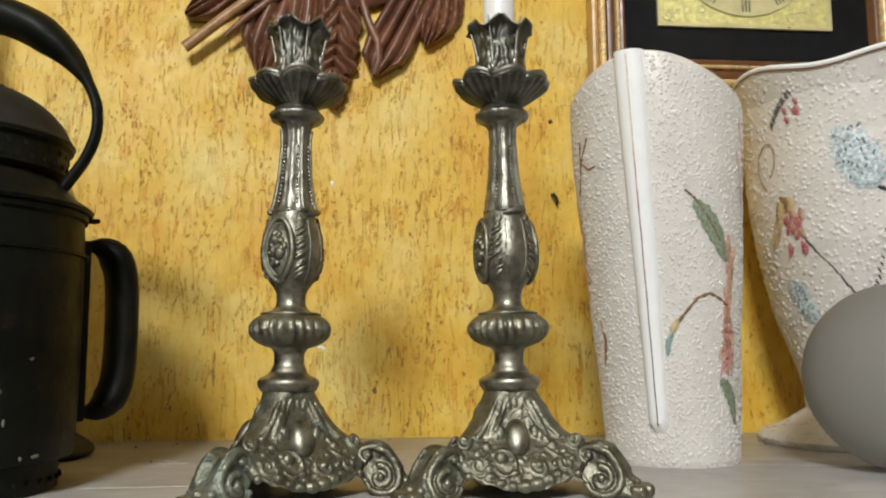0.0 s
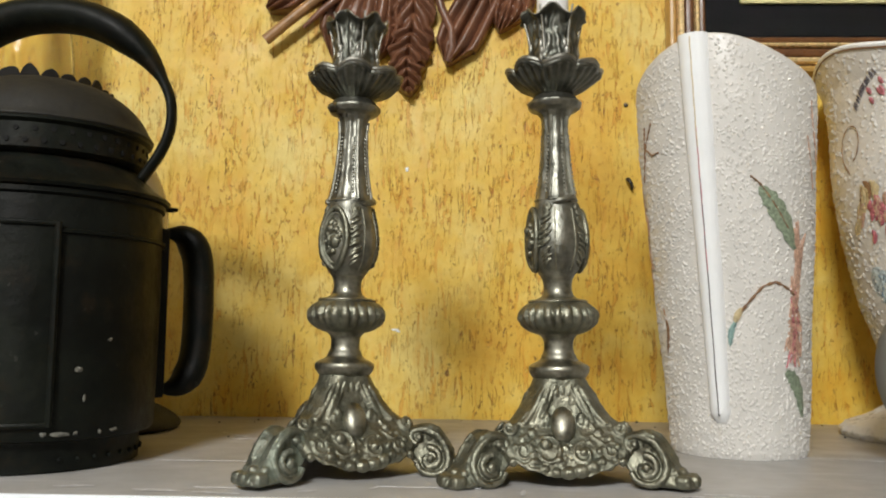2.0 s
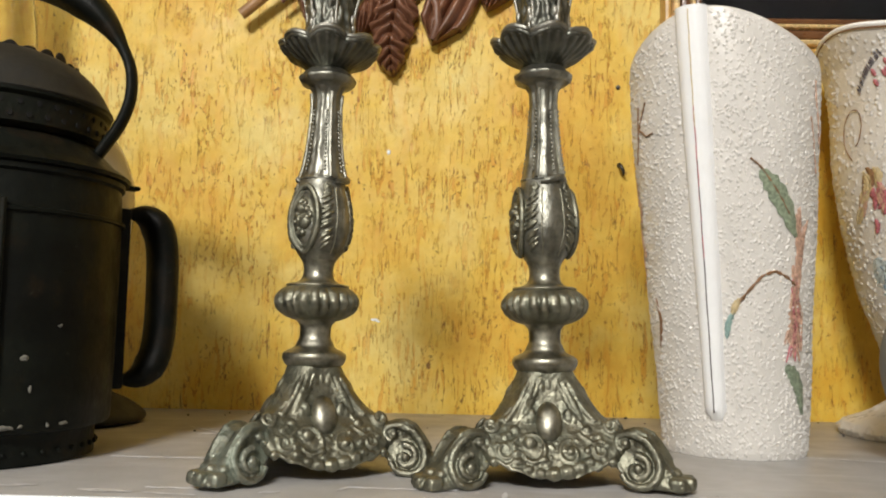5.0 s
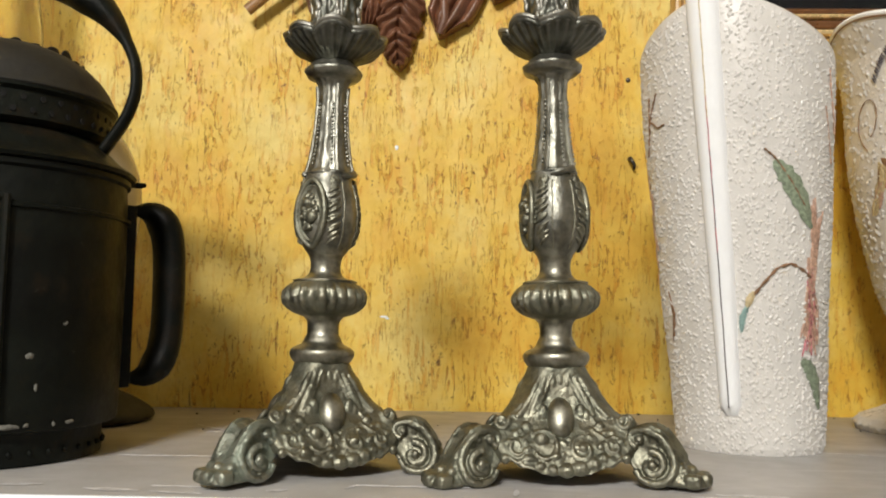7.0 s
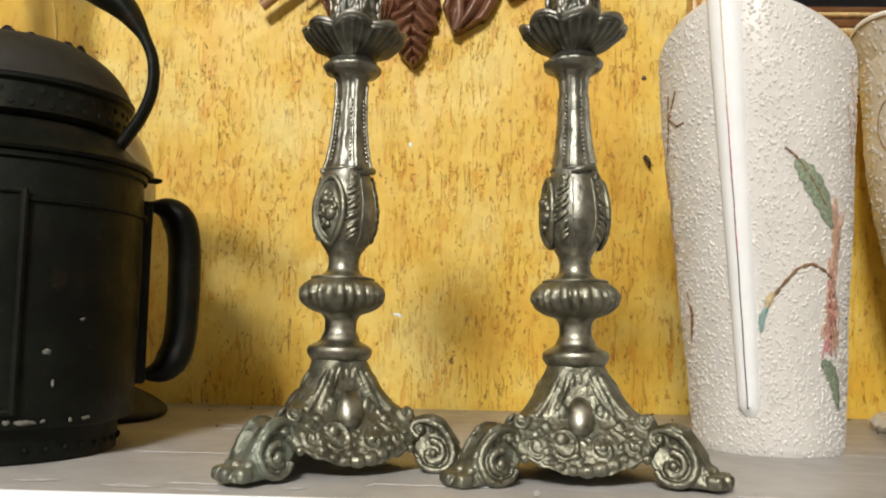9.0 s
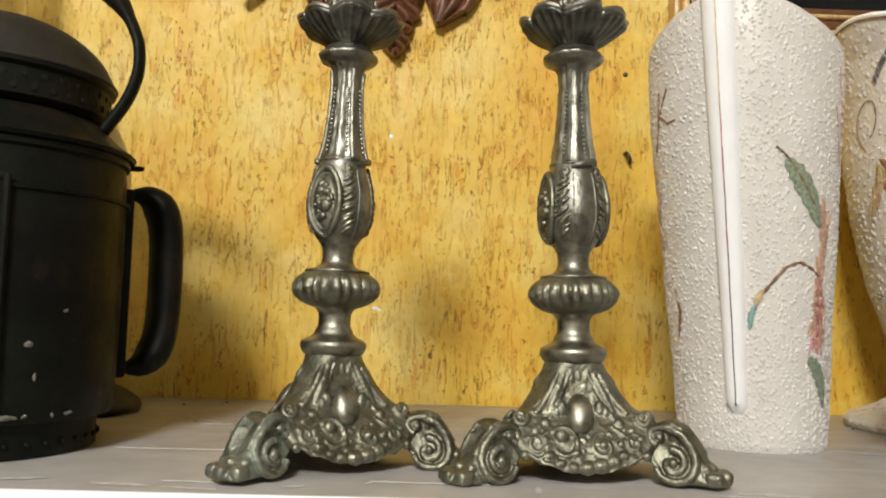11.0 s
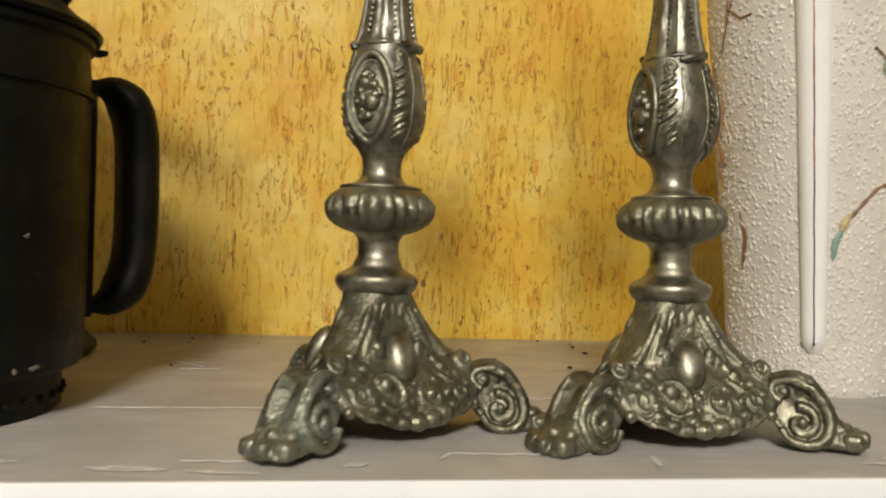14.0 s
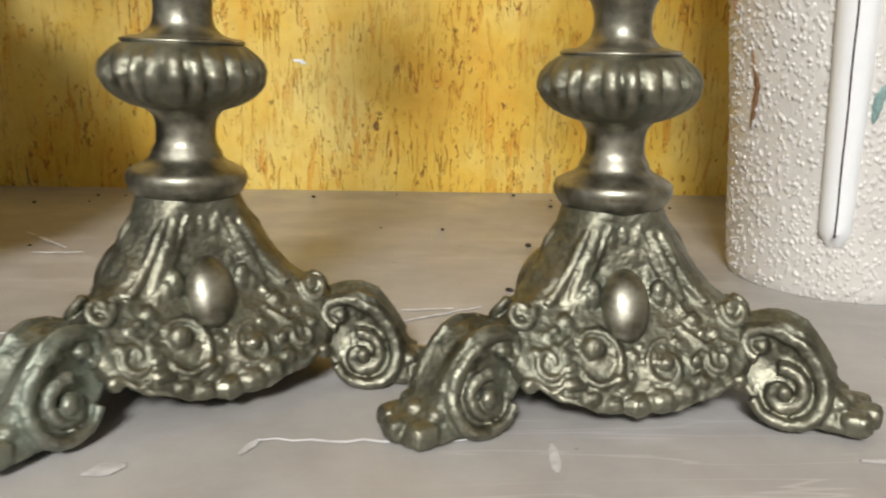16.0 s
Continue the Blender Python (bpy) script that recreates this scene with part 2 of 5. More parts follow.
def glass(name, colour, rough, ior=1.45, alpha_like=0.0):
    m = mat(name, colour, rough)
    b = m.node_tree.nodes["Principled BSDF"]
    b.inputs["Transmission Weight"].default_value = 1.0 - alpha_like
    b.inputs["IOR"].default_value = ior
    n = Nodes(m)
    n.rough(n.ramp(n.noise(25, 4), [(0.3, grey(max(0, rough - 0.03))), (0.7, grey(rough + 0.05))]))
    return m


CLEAR = glass("clear_lamp_glass", (0.93, 0.93, 0.90), 0.04, 1.2)
PANE = glass("clock_pane_glass", (0.97, 0.98, 0.98), 0.02, 1.12)
FROST = glass("frosted_grey_glass", (0.33, 0.33, 0.31), 0.5, 1.3, 0.5)
AMBER = glass("amber_tinted_glass", (0.60, 0.52, 0.36), 0.2, 1.3, 0.5)


# ---------- mesh tools ----------
def smooth_all(bm):
    for f in bm.faces:
        f.smooth = True


def obj(name, bm, material, smooth=True, angle=None):
    if smooth:
        smooth_all(bm)
    me = bpy.data.meshes.new(name)
    bmesh.ops.recalc_face_normals(bm, faces=bm.faces)
    bm.to_mesh(me)
    bm.free()
    me.materials.append(material)
    if angle:
        me.set_sharp_from_angle(angle=radians(angle))
    return new(name, me)


def part(name, bm, material, parent, label="", smooth=True, angle=40):
    ob = obj(name, bm, material, smooth, angle)
    ob.parent = parent
    if label:
        ob["label"] = label
    return ob


def fuse(ob, voxel, rounds=2, grain=0.0):
    """Melts a mesh of overlapping pieces into one cast skin."""
    mod = ob.modifiers.new("fuse", "REMESH")
    mod.mode, mod.voxel_size = "VOXEL", voxel
    me = bpy.data.meshes.new_from_object(ob.evaluated_get(bpy.context.evaluated_depsgraph_get()))
    ob.modifiers.clear()
    bm = bmesh.new()
    bm.from_mesh(me)
    for _ in range(rounds):
        bmesh.ops.smooth_vert(bm, verts=bm.verts, factor=0.5, use_axis_x=True, use_axis_y=True, use_axis_z=True)
    if grain:
        for v in bm.verts:
            v.co += v.normal * grain * (noise.noise(v.co * 520) + 0.7 * noise.noise(v.co * 1100))
    bm.to_mesh(me)
    bm.free()
    me.shade_smooth()
    ob.data = me
    return ob


def empty(name, m, label, category, group=""):
    ob = new(name)
    ob.matrix_world = m
    return tagged(ob, label, category, group)


def interp(table, v):
    return float(np.interp(v, [a for a, _ in table], [b for _, b in table]))


def grid(bm, rows, closed=True):
    """Faces over rows of points; closed joins each row's end to its start."""
    vs = [[bm.verts.new(p) for p in row] for row in rows]
    for a, b in zip(vs, vs[1:]):
        m = len(a)
        for k in range(m if closed else m - 1):
            bm.faces.new((a[k], a[(k + 1) % m], b[(k + 1) % m], b[k]))
    return vs


def cap(bm, row):
    bm.faces.new(row)


def lathe(bm, profile, segs=48, wobble=None, at=(0, 0, 0), close=True):
    """Turns (r, z) pairs round the upright axis; wobble(theta, r, z) may change r."""
    rows = []
    for r, z in profile:
        row = []
        for k in range(segs):
            a = 2 * math.pi * k / segs
            rr = wobble(a, r, z) if wobble else r
            row.append((at[0] + rr * math.sin(a), at[1] - rr * math.cos(a), at[2] + z))
        rows.append(row)
    vs = grid(bm, rows)
    if close:
        cap(bm, vs[0])
        cap(bm, vs[-1])
    return vs


def smooth_profile(pts, steps=4):
    """A rounder profile through the given (r, z) pairs (Catmull-Rom)."""
    out = []
    p = [pts[0], *pts, pts[-1]]
    for k in range(1, len(p) - 2):
        for s in range(steps):
            t = s / steps
            q = []
            for c in (0, 1):
                a, b, d, e = p[k - 1][c], p[k][c], p[k + 1][c], p[k + 2][c]
                q.append(0.5 * (2 * b + (d - a) * t + (2 * a - 5 * b + 4 * d - e) * t * t + (3 * b - a - 3 * d + e) * t ** 3))
            out.append((max(q[0], 0.0002), q[1]))
    out.append(pts[-1])
    return out


def box(bm, x0, x1, y0, y1, z0, z1, bevel=0.0):
    made = bmesh.ops.create_cube(bm, size=1, matrix=Matrix.Translation(((x0 + x1) / 2, (y0 + y1) / 2, (z0 + z1) / 2)) @ Matrix.Diagonal((x1 - x0, y1 - y0, z1 - z0, 1)))
    if bevel:
        edges = list({e for v in made["verts"] for e in v.link_edges})
        bmesh.ops.bevel(bm, geom=edges, offset=bevel, segments=2, affect="EDGES", profile=0.5)


def blob(bm, at, size, turn=None, u=12, v=8):
    """An ellipsoid."""
    m = turn if turn is not None else Matrix.Identity(3)
    at = Vector(at)

    def spot(lat, lon):
        return at + m @ Vector((size[0] * math.cos(lat) * math.cos(lon), size[1] * math.cos(lat) * math.sin(lon), size[2] * math.sin(lat)))

    rows = [[spot(-math.pi / 2 + math.pi * j / v, 2 * math.pi * k / u) for k in range(u)] for j in range(1, v)]
    vs = grid(bm, rows)
    low, high = bm.verts.new(spot(-math.pi / 2, 0)), bm.verts.new(spot(math.pi / 2, 0))
    for k in range(u):
        bm.faces.new((vs[0][(k + 1) % u], vs[0][k], low))
        bm.faces.new((vs[-1][k], vs[-1][(k + 1) % u], high))


def tube(bm, pts, radii, segs=8, flat=1.0, up=None):
    """A round bar along points; radii one number or one a point; flat squeezes it along up."""
    pts = [Vector(p) for p in pts]
    if isinstance(radii, (int, float)):
        radii = [radii] * len(pts)
    rows = []
    side = None
    for k, p in enumerate(pts):
        d = (pts[min(k + 1, len(pts) - 1)] - pts[max(k - 1, 0)]).normalized()
        if up is not None:
            n1 = (Vector(up) - d * d.dot(Vector(up))).normalized()
        elif side is None:
            n1 = d.orthogonal().normalized()
        else:
            n1 = (side - d * d.dot(side)).normalized()
        side = n1
        n2 = d.cross(n1)
        rows.append([p + radii[k] * (flat * math.cos(a) * n1 + math.sin(a) * n2) for a in (2 * math.pi * q / segs for q in range(segs))])
    vs = grid(bm, rows)
    cap(bm, vs[0])
    cap(bm, vs[-1])


# ---------- room ----------
WALL_Y = 0.314
bm = bmesh.new()
box(bm, -2.2, 2.2, WALL_Y, WALL_Y + 0.12, -1.1, 1.75)
tagged(obj("wall_north", bm, WALL, False), "yellow plaster wall with vertical scratched grooves", "wall", kind="structure")
for name, b in (("wall_south", (-2.2, 2.2, -3.12, -3.0, -1.1, 1.75)), ("wall_west", (-2.32, -2.2, -3.12, WALL_Y + 0.12, -1.1, 1.75)), ("wall_east", (2.2, 2.32, -3.12, WALL_Y + 0.12, -1.1, 1.75))):
    bm = bmesh.new()
    box(bm, *b)
    tagged(obj(name, bm, ROOM_PAINT, False), "plain off-white painted shop wall", "wall", kind="structure")
bm = bmesh.new()
box(bm, -2.32, 2.32, -3.12, WALL_Y + 0.12, -1.2, -1.1)
tagged(obj("floor", bm, FLOOR_TILE, False), "plain grey shop floor", "floor", kind="structure")
bm = bmesh.new()
box(bm, -2.32, 2.32, -3.12, WALL_Y + 0.12, 1.75, 1.85)
tagged(obj("ceiling", bm, ROOM_PAINT, False), "plain off-white ceiling", "ceiling", kind="structure")

# ---------- shelf ----------
shelf = empty("shelf", pose(0, 0, 0), "grey-beige painted shelf with white front edging, scuffed", "shelf")
FRONT = -0.072
bm = bmesh.new()
box(bm, -1.2, 1.2, FRONT + 0.0015, WALL_Y - 0.0005, -0.0186, 0.0, 0.0008)
part("board", bm, SHELF, shelf, "grey-beige worn board", False)
bm = bmesh.new()
box(bm, -1.2, 1.2, FRONT - 0.001, FRONT + 0.0013, -0.0190, 0.0004, 0.0005)
part("edging", bm, WHITE_EDGE, shelf, "bright white edging strip", False)
for x in (-1.1, 1.1):
    bm = bmesh.new()
    box(bm, x - 0.02, x + 0.02, 0.02, WALL_Y - 0.001, -0.12, -0.0188, 0.002)
    part("bracket", bm, WHITE_EDGE, shelf, "", False)


def scuff(pts, width):
    """A flat worn streak on the shelf along (x, y) points."""
    bm = bmesh.new()
    rows = []
    for k, (x, y) in enumerate(pts):
        f = math.sin(math.pi * (k + 0.35) / (len(pts) - 0.3)) ** 0.6
        x1, y1 = pts[min(k + 1, len(pts) - 1)]
        x0, y0 = pts[max(k - 1, 0)]
        d = Vector((y0 - y1, x1 - x0)).normalized() * width * f * (0.7 + 0.6 * random.random())
        rows.append([(x - d.x, y - d.y, 0.0004), (x, y, 0.0007), (x + d.x, y + d.y, 0.0004)])
    grid(bm, rows, False)
    part("scuff", bm, SCUFF, shelf, "white scuff")


def line(x0, y0, x1, y1, n=9, jitter=0.0006):
    return [(x0 + (x1 - x0) * k / n, y0 + (y1 - y0) * k / n + random.uniform(-jitter, jitter)) for k in range(n + 1)]


random.seed(5)
SCUFFS = [
    # simply a long pale line, running right from the tall vase
    (line(0.165, 0.095, 0.33, 0.045, 14, 0.0003), 0.0022),
    (line(-0.103, -0.046, -0.099, -0.038, 5, 0.0003), 0.0011),
    (line(-0.099, -0.038, -0.045, -0.040, 12, 0.0009), 0.0006),
    (line(-0.023, -0.042, -0.0245, -0.057, 5, 0.0004), 0.0012),
    (line(-0.138, -0.055, -0.129, -0.050, 5), 0.0026),
    (line(-0.246, 0.188, -0.215, 0.156, 8), 0.0012),
    (line(-0.227, 0.147, -0.205, 0.148, 6), 0.0009),
    (line(-0.245, 0.040, -0.160, 0.041, 14, 0.0004), 0.0008),
    (line(-0.066, 0.050, -0.029, 0.071, 8), 0.0009),
    (line(-0.060, 0.066, -0.040, 0.069, 6), 0.0010),
    (line(-0.193, -0.047, -0.168, -0.049, 8), 0.0007),
    (line(0.055, -0.052, 0.095, -0.055, 6), 0.0016),
    (line(0.068, -0.046, 0.100, -0.050, 7), 0.0028),
    (line(-0.222, -0.055, -0.195, -0.058, 6), 0.003),
    (line(-0.190, -0.060, -0.165, -0.063, 7), 0.0018),
    (line(-0.265, -0.050, -0.245, -0.047, 6), 0.0030),
]
for pts, w in SCUFFS:
    scuff(pts, w)

# ---------- candlesticks ----------
# the three-sided skirt: distance of its faces and of its ridges from the axis, by height
FACE_R = [(0.006, 0.0372), (0.009, 0.036), (0.013, 0.034), (0.019, 0.0305), (0.024, 0.0262), (0.030, 0.0212), (0.035, 0.0183), (0.041, 0.0160), (0.048, 0.0143), (0.056, 0.0138)]
RIDGE_R = [(0.006, 0.0415), (0.013, 0.0440), (0.020, 0.0450), (0.025, 0.0425), (0.029, 0.0370), (0.0345, 0.0294), (0.0405, 0.0237), (0.048, 0.0185), (0.056, 0.0145)]


def skirt_r(a, z):
    """Radius of the skirt at the angle a from its front face's middle."""
    w = (a + math.pi / 3) % (2 * math.pi / 3) - math.pi / 3
    tri = interp(FACE_R, z) / math.cos(w)
    b = interp(RIDGE_R, z)
    k = 0.0016
    h = max(0.0, min(1.0, 0.5 + 0.5 * (b - tri) / k))
    return b * (1 - h) + tri * h - k * h * (1 - h)


def on_face(face, u, z, off=0.0):
    """A point on face 0, 1 or 2, u metres from its middle, at height z, off metres proud."""
    d = interp(FACE_R, z) + off
    p = Vector((u, -d, z))
    return Matrix.Rotation(face * 2 * math.pi / 3, 3, "Z") @ p


def spiral(c, r0, r1, a0, turns, n=26):
    return [(c[0] + (r0 + (r1 - r0) * k / n) * math.cos(a0 + turns * 2 * math.pi * k / n), c[1] + (r0 + (r1 - r0) * k / n) * math.sin(a0 + turns * 2 * math.pi * k / n)) for k in range(n + 1)]


def foot_mesh():
    """One scroll foot, pointing to -y, with side volutes and toes."""
    bm = bmesh.new()
    stations = [(0.024, 0.0335, 0.022, 0.0065), (0.032, 0.0282, 0.017, 0.0085), (0.040, 0.0268, 0.011, 0.0106), (0.046, 0.0284, 0.004, 0.0120), (0.051, 0.0288, 0.0008, 0.0122), (0.0555, 0.0270, 0.0, 0.0122), (0.0595, 0.0226, 0.0, 0.0120), (0.0625, 0.0180, 0.0, 0.0116), (0.0648, 0.0140, 0.0, 0.0114), (0.0670, 0.0104, 0.0, 0.0110), (0.0705, 0.0072, 0.0, 0.0098), (0.0740, 0.0050, 0.0, 0.0086), (0.0758, 0.0030, 0.0006, 0.0072)]
    def side_x(r, z):
        w = interp([(q[0], q[3]) for q in stations], r)
        zt, zb = interp([(q[0], q[1]) for q in stations], r), interp([(q[0], q[2]) for q in stations], r)
        f = min(1.0, max(0.0, (z - zb) / (zt - zb)))
        return w * (1.06 - 0.55 * f ** 1.2), f

    rows = []
    for r, zt, zb, w in stations:
        row = []
        hollow = 0.36 * max(0.0, math.sin(math.pi * min(1.0, max(0.0, (r - 0.034) / 0.032))))
        for k in range(36):
            a = 2 * math.pi * k / 36
            c, q = math.cos(a), math.sin(a)
            z = (zt + zb) / 2 + (zt - zb) / 2 * math.copysign(abs(q) ** (0.75 if q > 0 else 0.35), q)
            edge, f = side_x(r, z)
            x = edge * math.copysign(abs(c) ** 0.45, c)
            x *= 1 - hollow * math.sin(math.pi * f) ** 1.5 * abs(c)
            if q > 0.3:
                z -= 0.0036 * math.cos(2.2 * x / edge) * min(1.0, (zt - zb) / 0.02)
            p = Vector((x, -r, z))
            x += 0.0004 * noise.noise(p * 330)
            row.append((x, -r + 0.0004 * noise.noise(p * 290 + Vector((7, 0, 0))), max(0.0, z + 0.0004 * noise.noise(p * 310 + Vector((0, 5, 0))))))
        rows.append(row)
    vs = grid(bm, rows)
    cap(bm, vs[0])
    cap(bm, vs[-1])
    for side in (-1, 1):
        def put(r, z, off):
            return (side * (side_x(r, z)[0] + off), -r, z)
        # volute, its band up the outer edge, and the curl at the shoulder
        sp = spiral((0.0525, 0.0098), 0.0012, 0.0066, 0.9, 1.15, 34)
        band = [(0.0450, 0.0075), (0.0475, 0.0040), (0.052, 0.0020), (0.0575, 0.0020), (0.0615, 0.0050), (0.0628, 0.0105), (0.0610, 0.0165), (0.0570, 0.0218), (0.0515, 0.0252), (0.0460, 0.0258), (0.0415, 0.0236), (0.0415, 0.0195), (0.0450, 0.0178)]
        tube(bm, [put(r, z, -0.0010) for r, z in sp], [0.0012 + 0.0007 * k / 34 for k in range(35)], 8)
        pts = smooth_profile(band, 3)
        tube(bm, [put(r, z, -0.0002) for r, z in pts], [0.0016 + 0.0005 * math.sin(math.pi * k / len(pts)) for k in range(len(pts))], 8)
        blob(bm, put(0.0525, 0.0098, -0.0008), (0.0024, 0.0027, 0.0027))
        blob(bm, put(0.0455, 0.0212, -0.0014), (0.0026, 0.0026, 0.0026))
        for r, z, q in ((0.0590, 0.0155, 0.0017), (0.0560, 0.0195, 0.0019), (0.0515, 0.0215, 0.0017)):
            blob(bm, put(r, z, -0.0022), (0.0014, q, q), None, 8, 6)
        # raised edge along the back of the foot
        tube(bm, [(side * w * 0.50, -r, zt - 0.0012) for r, zt, zb, w in stations[1:9]], [0.0012] * 8, 7)
    for lat, r, s in ((-0.0072, 0.0715, 0.0042), (0.0, 0.0738, 0.0046), (0.0072, 0.0715, 0.0042)):
        box(bm, lat - 0.0036, lat + 0.0036, -r - s * 0.92, -r + s, 0.0, 0.0068, 0.0021)
        blob(bm, (lat * 0.9, -r + 0.0052, 0.0076), (0.0026, 0.0030, 0.0024), None, 10, 6)
    for v in bm.verts:
        p = v.co.copy()
        if p.z > 0.001:
            v.co += 0.0005 * Vector((noise.noise(p * 360), noise.noise(p * 360 + Vector((9, 0, 0))), noise.noise(p * 360 + Vector((0, 9, 0)))))
    return bm


def skirt_mesh():
    bm = bmesh.new()
    rows = []
    zs = [0.056 - 0.050 * k / 40 for k in range(41)]
    for z in zs:
        row = []
        for k in range(150):
            a = 2 * math.pi * k / 150
            w = (a + math.pi / 3) % (2 * math.pi / 3) - math.pi / 3
            r = skirt_r(a, z)
            x, y = r * math.sin(a), -r * math.cos(a)
            depth = min(1.0, max(0.0, (0.054 - z) / 0.012))
            q = Vector((x, y, z))
            r += depth * (0.0006 * noise.noise(q * 150) + 0.0003 * noise.noise(q * 380))
            zz = z
            if z < 0.012:
                lift = 0.0075 * min(1.0, abs(w) / 0.75) ** 1.6 - 0.0022 + 0.0014 * abs(math.sin(w * 11))
                zz = z + lift * (0.012 - z) / 0.006
            row.append((r * math.sin(a), -r * math.cos(a), zz))
        rows.append(row)
    # the hollow inside
    inner = [[(x * 0.86, y * 0.86, z) for x, y, z in rows[-1]], [(x * 0.50, y * 0.50, z + 0.008) for x, y, z in rows[-1]], [(x * 0.12, y * 0.12, z + 0.020) for x, y, z in rows[-1]]]
    vs = grid(bm, rows + inner)
    cap(bm, vs[0])
    cap(bm, vs[-1])
    return bm


def add_relief(bm):
    """Scrolls, leaves and shells that stand proud of the skirt's three faces."""
    for f in range(3):
        def lay(pts, rad, off=0.0003, segs=7):
            n = len(pts)
            rr = [rad * (0.55 + 0.45 * math.sin(math.pi * (k + 0.6) / (n + 0.2))) for k in range(n)]
            tube(bm, [on_face(f, u, z, off) for u, z in pts], rr, segs)

        turn = Matrix.Rotation(f * 2 * math.pi / 3, 3, "Z")

        def bead(u, z, s, off=0.0, tall=1.0):
            blob(bm, on_face(f, u, z, off), (s, s * 0.8, s * tall), turn, 10, 7)

        # side bands that run down the ridges and end in a curl
        for sgn in (-1, 1):
            path = []
            for k in range(15):
                z = 0.0512 - 0.0205 * (k / 14)
                path.append((sgn * (interp(RIDGE_R, z) * 0.72 - 0.0022), z))
            curl = spiral((sgn * 0.0302, 0.0292), 0.0036, 0.0012, math.radians(90 + sgn * 70), sgn * 1.2, 20)
            for pts, rad in ((path, 0.0019),):
                tube(bm, [turn @ Vector((u, -max(interp(FACE_R, z), 0.0) + 0.0006, z)) for u, z in pts], [rad * (1.25 - 0.03 * i) * min(1.0, (i + 0.4) / 4) for i in range(len(pts))], 8)
            tube(bm, [on_face(f, u, z, 0.0002) for u, z in curl], 0.0014, 8)
            bead(sgn * 0.0302, 0.0292, 0.0016, 0.0)
            # second, inner band
            inner = [(sgn * (0.0040 + 0.00075 * k + 0.00002 * k * k), 0.0515 - 0.0019 * k) for k in range(13)]
            lay(inner, 0.0012, -0.0001)
            # leaves at the egg's sides
            for u, z, s, tall in ((0.0100, 0.0375, 0.0026, 2.0), (0.0120, 0.0300, 0.0030, 1.6), (0.0058, 0.0450, 0.0020, 1.9), (0.0180, 0.0258, 0.0030, 1.1), (0.0235, 0.0228, 0.0026, 1.0)):
                bead(sgn * u, z, s, -0.0019, tall)
            for u, z, s in ((0.0268, 0.0195, 0.0026), (0.0250, 0.0140, 0.0024), (0.0190, 0.0185, 0.0028), (0.0290, 0.0125, 0.0030), (0.0215, 0.0105, 0.0026)):
                bead(sgn * u, z, s * 0.8, -0.0013)
            lay(spiral((sgn * 0.0235, 0.0180), 0.0046, 0.0016, 0.4, sgn * 1.1, 18), 0.0011, -0.0002)
            lay([(sgn * (0.0140 + 0.0017 * k), 0.0125 + 0.0016 * math.sin(k * 0.9)) for k in range(9)], 0.0011, -0.0003)
            lay([(sgn * (0.0150 + 0.0012 * k), 0.0245 - 0.0008 * k) for k in range(8)], 0.0010, -0.0002)
        # boss with its scroll, and the smaller spiral beside it
        bead(-0.0112, 0.0205, 0.0035, -0.0004, 1.15)
        lay(spiral((-0.0100, 0.0182), 0.0070, 0.0052, math.radians(140), -0.80, 24), 0.0013, 0.0)
        lay(spiral((0.0085, 0.0168), 0.0060, 0.0018, math.radians(80), 1.2, 26), 0.0011, -0.0001)
        bead(0.0085, 0.0172, 0.0022, -0.0002)
        bead(-0.0050, 0.0132, 0.0026, -0.0006)
        # shells along the lower rim
        for k in range(-3, 4):
            u = k * 0.0064
            q = 0.5 + 0.5 * math.sin(7.3 * k + 2 * f)
            bead(u * 0.92 + 0.0014 * (q - 0.5), 0.0068 + 0.00056 * k * k + 0.001 * q, (0.0040 + 0.0016 * q) - 0.0003 * abs(k), -0.0018, 0.72)
        for k in range(-3, 4):
            bead(k * 0.0062 + 0.003, 0.0112, 0.0032, -0.0022)
        for sgn in (-1, 1):
            tube(bm, [on_face(f, sgn * (0.0072 + 0.00085 * k), 0.0500 - 0.0019 * k, -0.0010) for k in range(11)], [0.0012 + 0.0016 * math.sin(math.pi * (k + 0.5) / 11) for k in range(11)], 10)
            bead(sgn * 0.0094, 0.0305, 0.0034, -0.0022, 2.0)
        # palmette above the egg
        for k in range(-1, 2):
            bead(k * 0.0034, 0.0468 + 0.0012 * (1 - abs(k)), 0.0021, -0.0010, 2.0)
        # fine knots between the scrolls
        rng = random.Random(40 + f)
        for k in range(70):
            u, z = rng.uniform(-0.026, 0.026), rng.uniform(0.009, 0.026)
            if abs(u) > 0.012 + z * 0.65:
                continue
            if abs(u) > interp(FACE_R, z) * 0.95:
                continue
            bead(u, z, rng.uniform(0.0009, 0.0018), -0.0007, rng.uniform(0.6, 1.7))
    return bm


def bulb_r(z):
    return interp([(0.1125, 0.0090), (0.1160, 0.0116), (0.1200, 0.0142), (0.1250, 0.0159), (0.1300, 0.0167), (0.1360, 0.0168), (0.1420, 0.0160), (0.1480, 0.0146), (0.1530, 0.0130), (0.1570, 0.0122)], z)


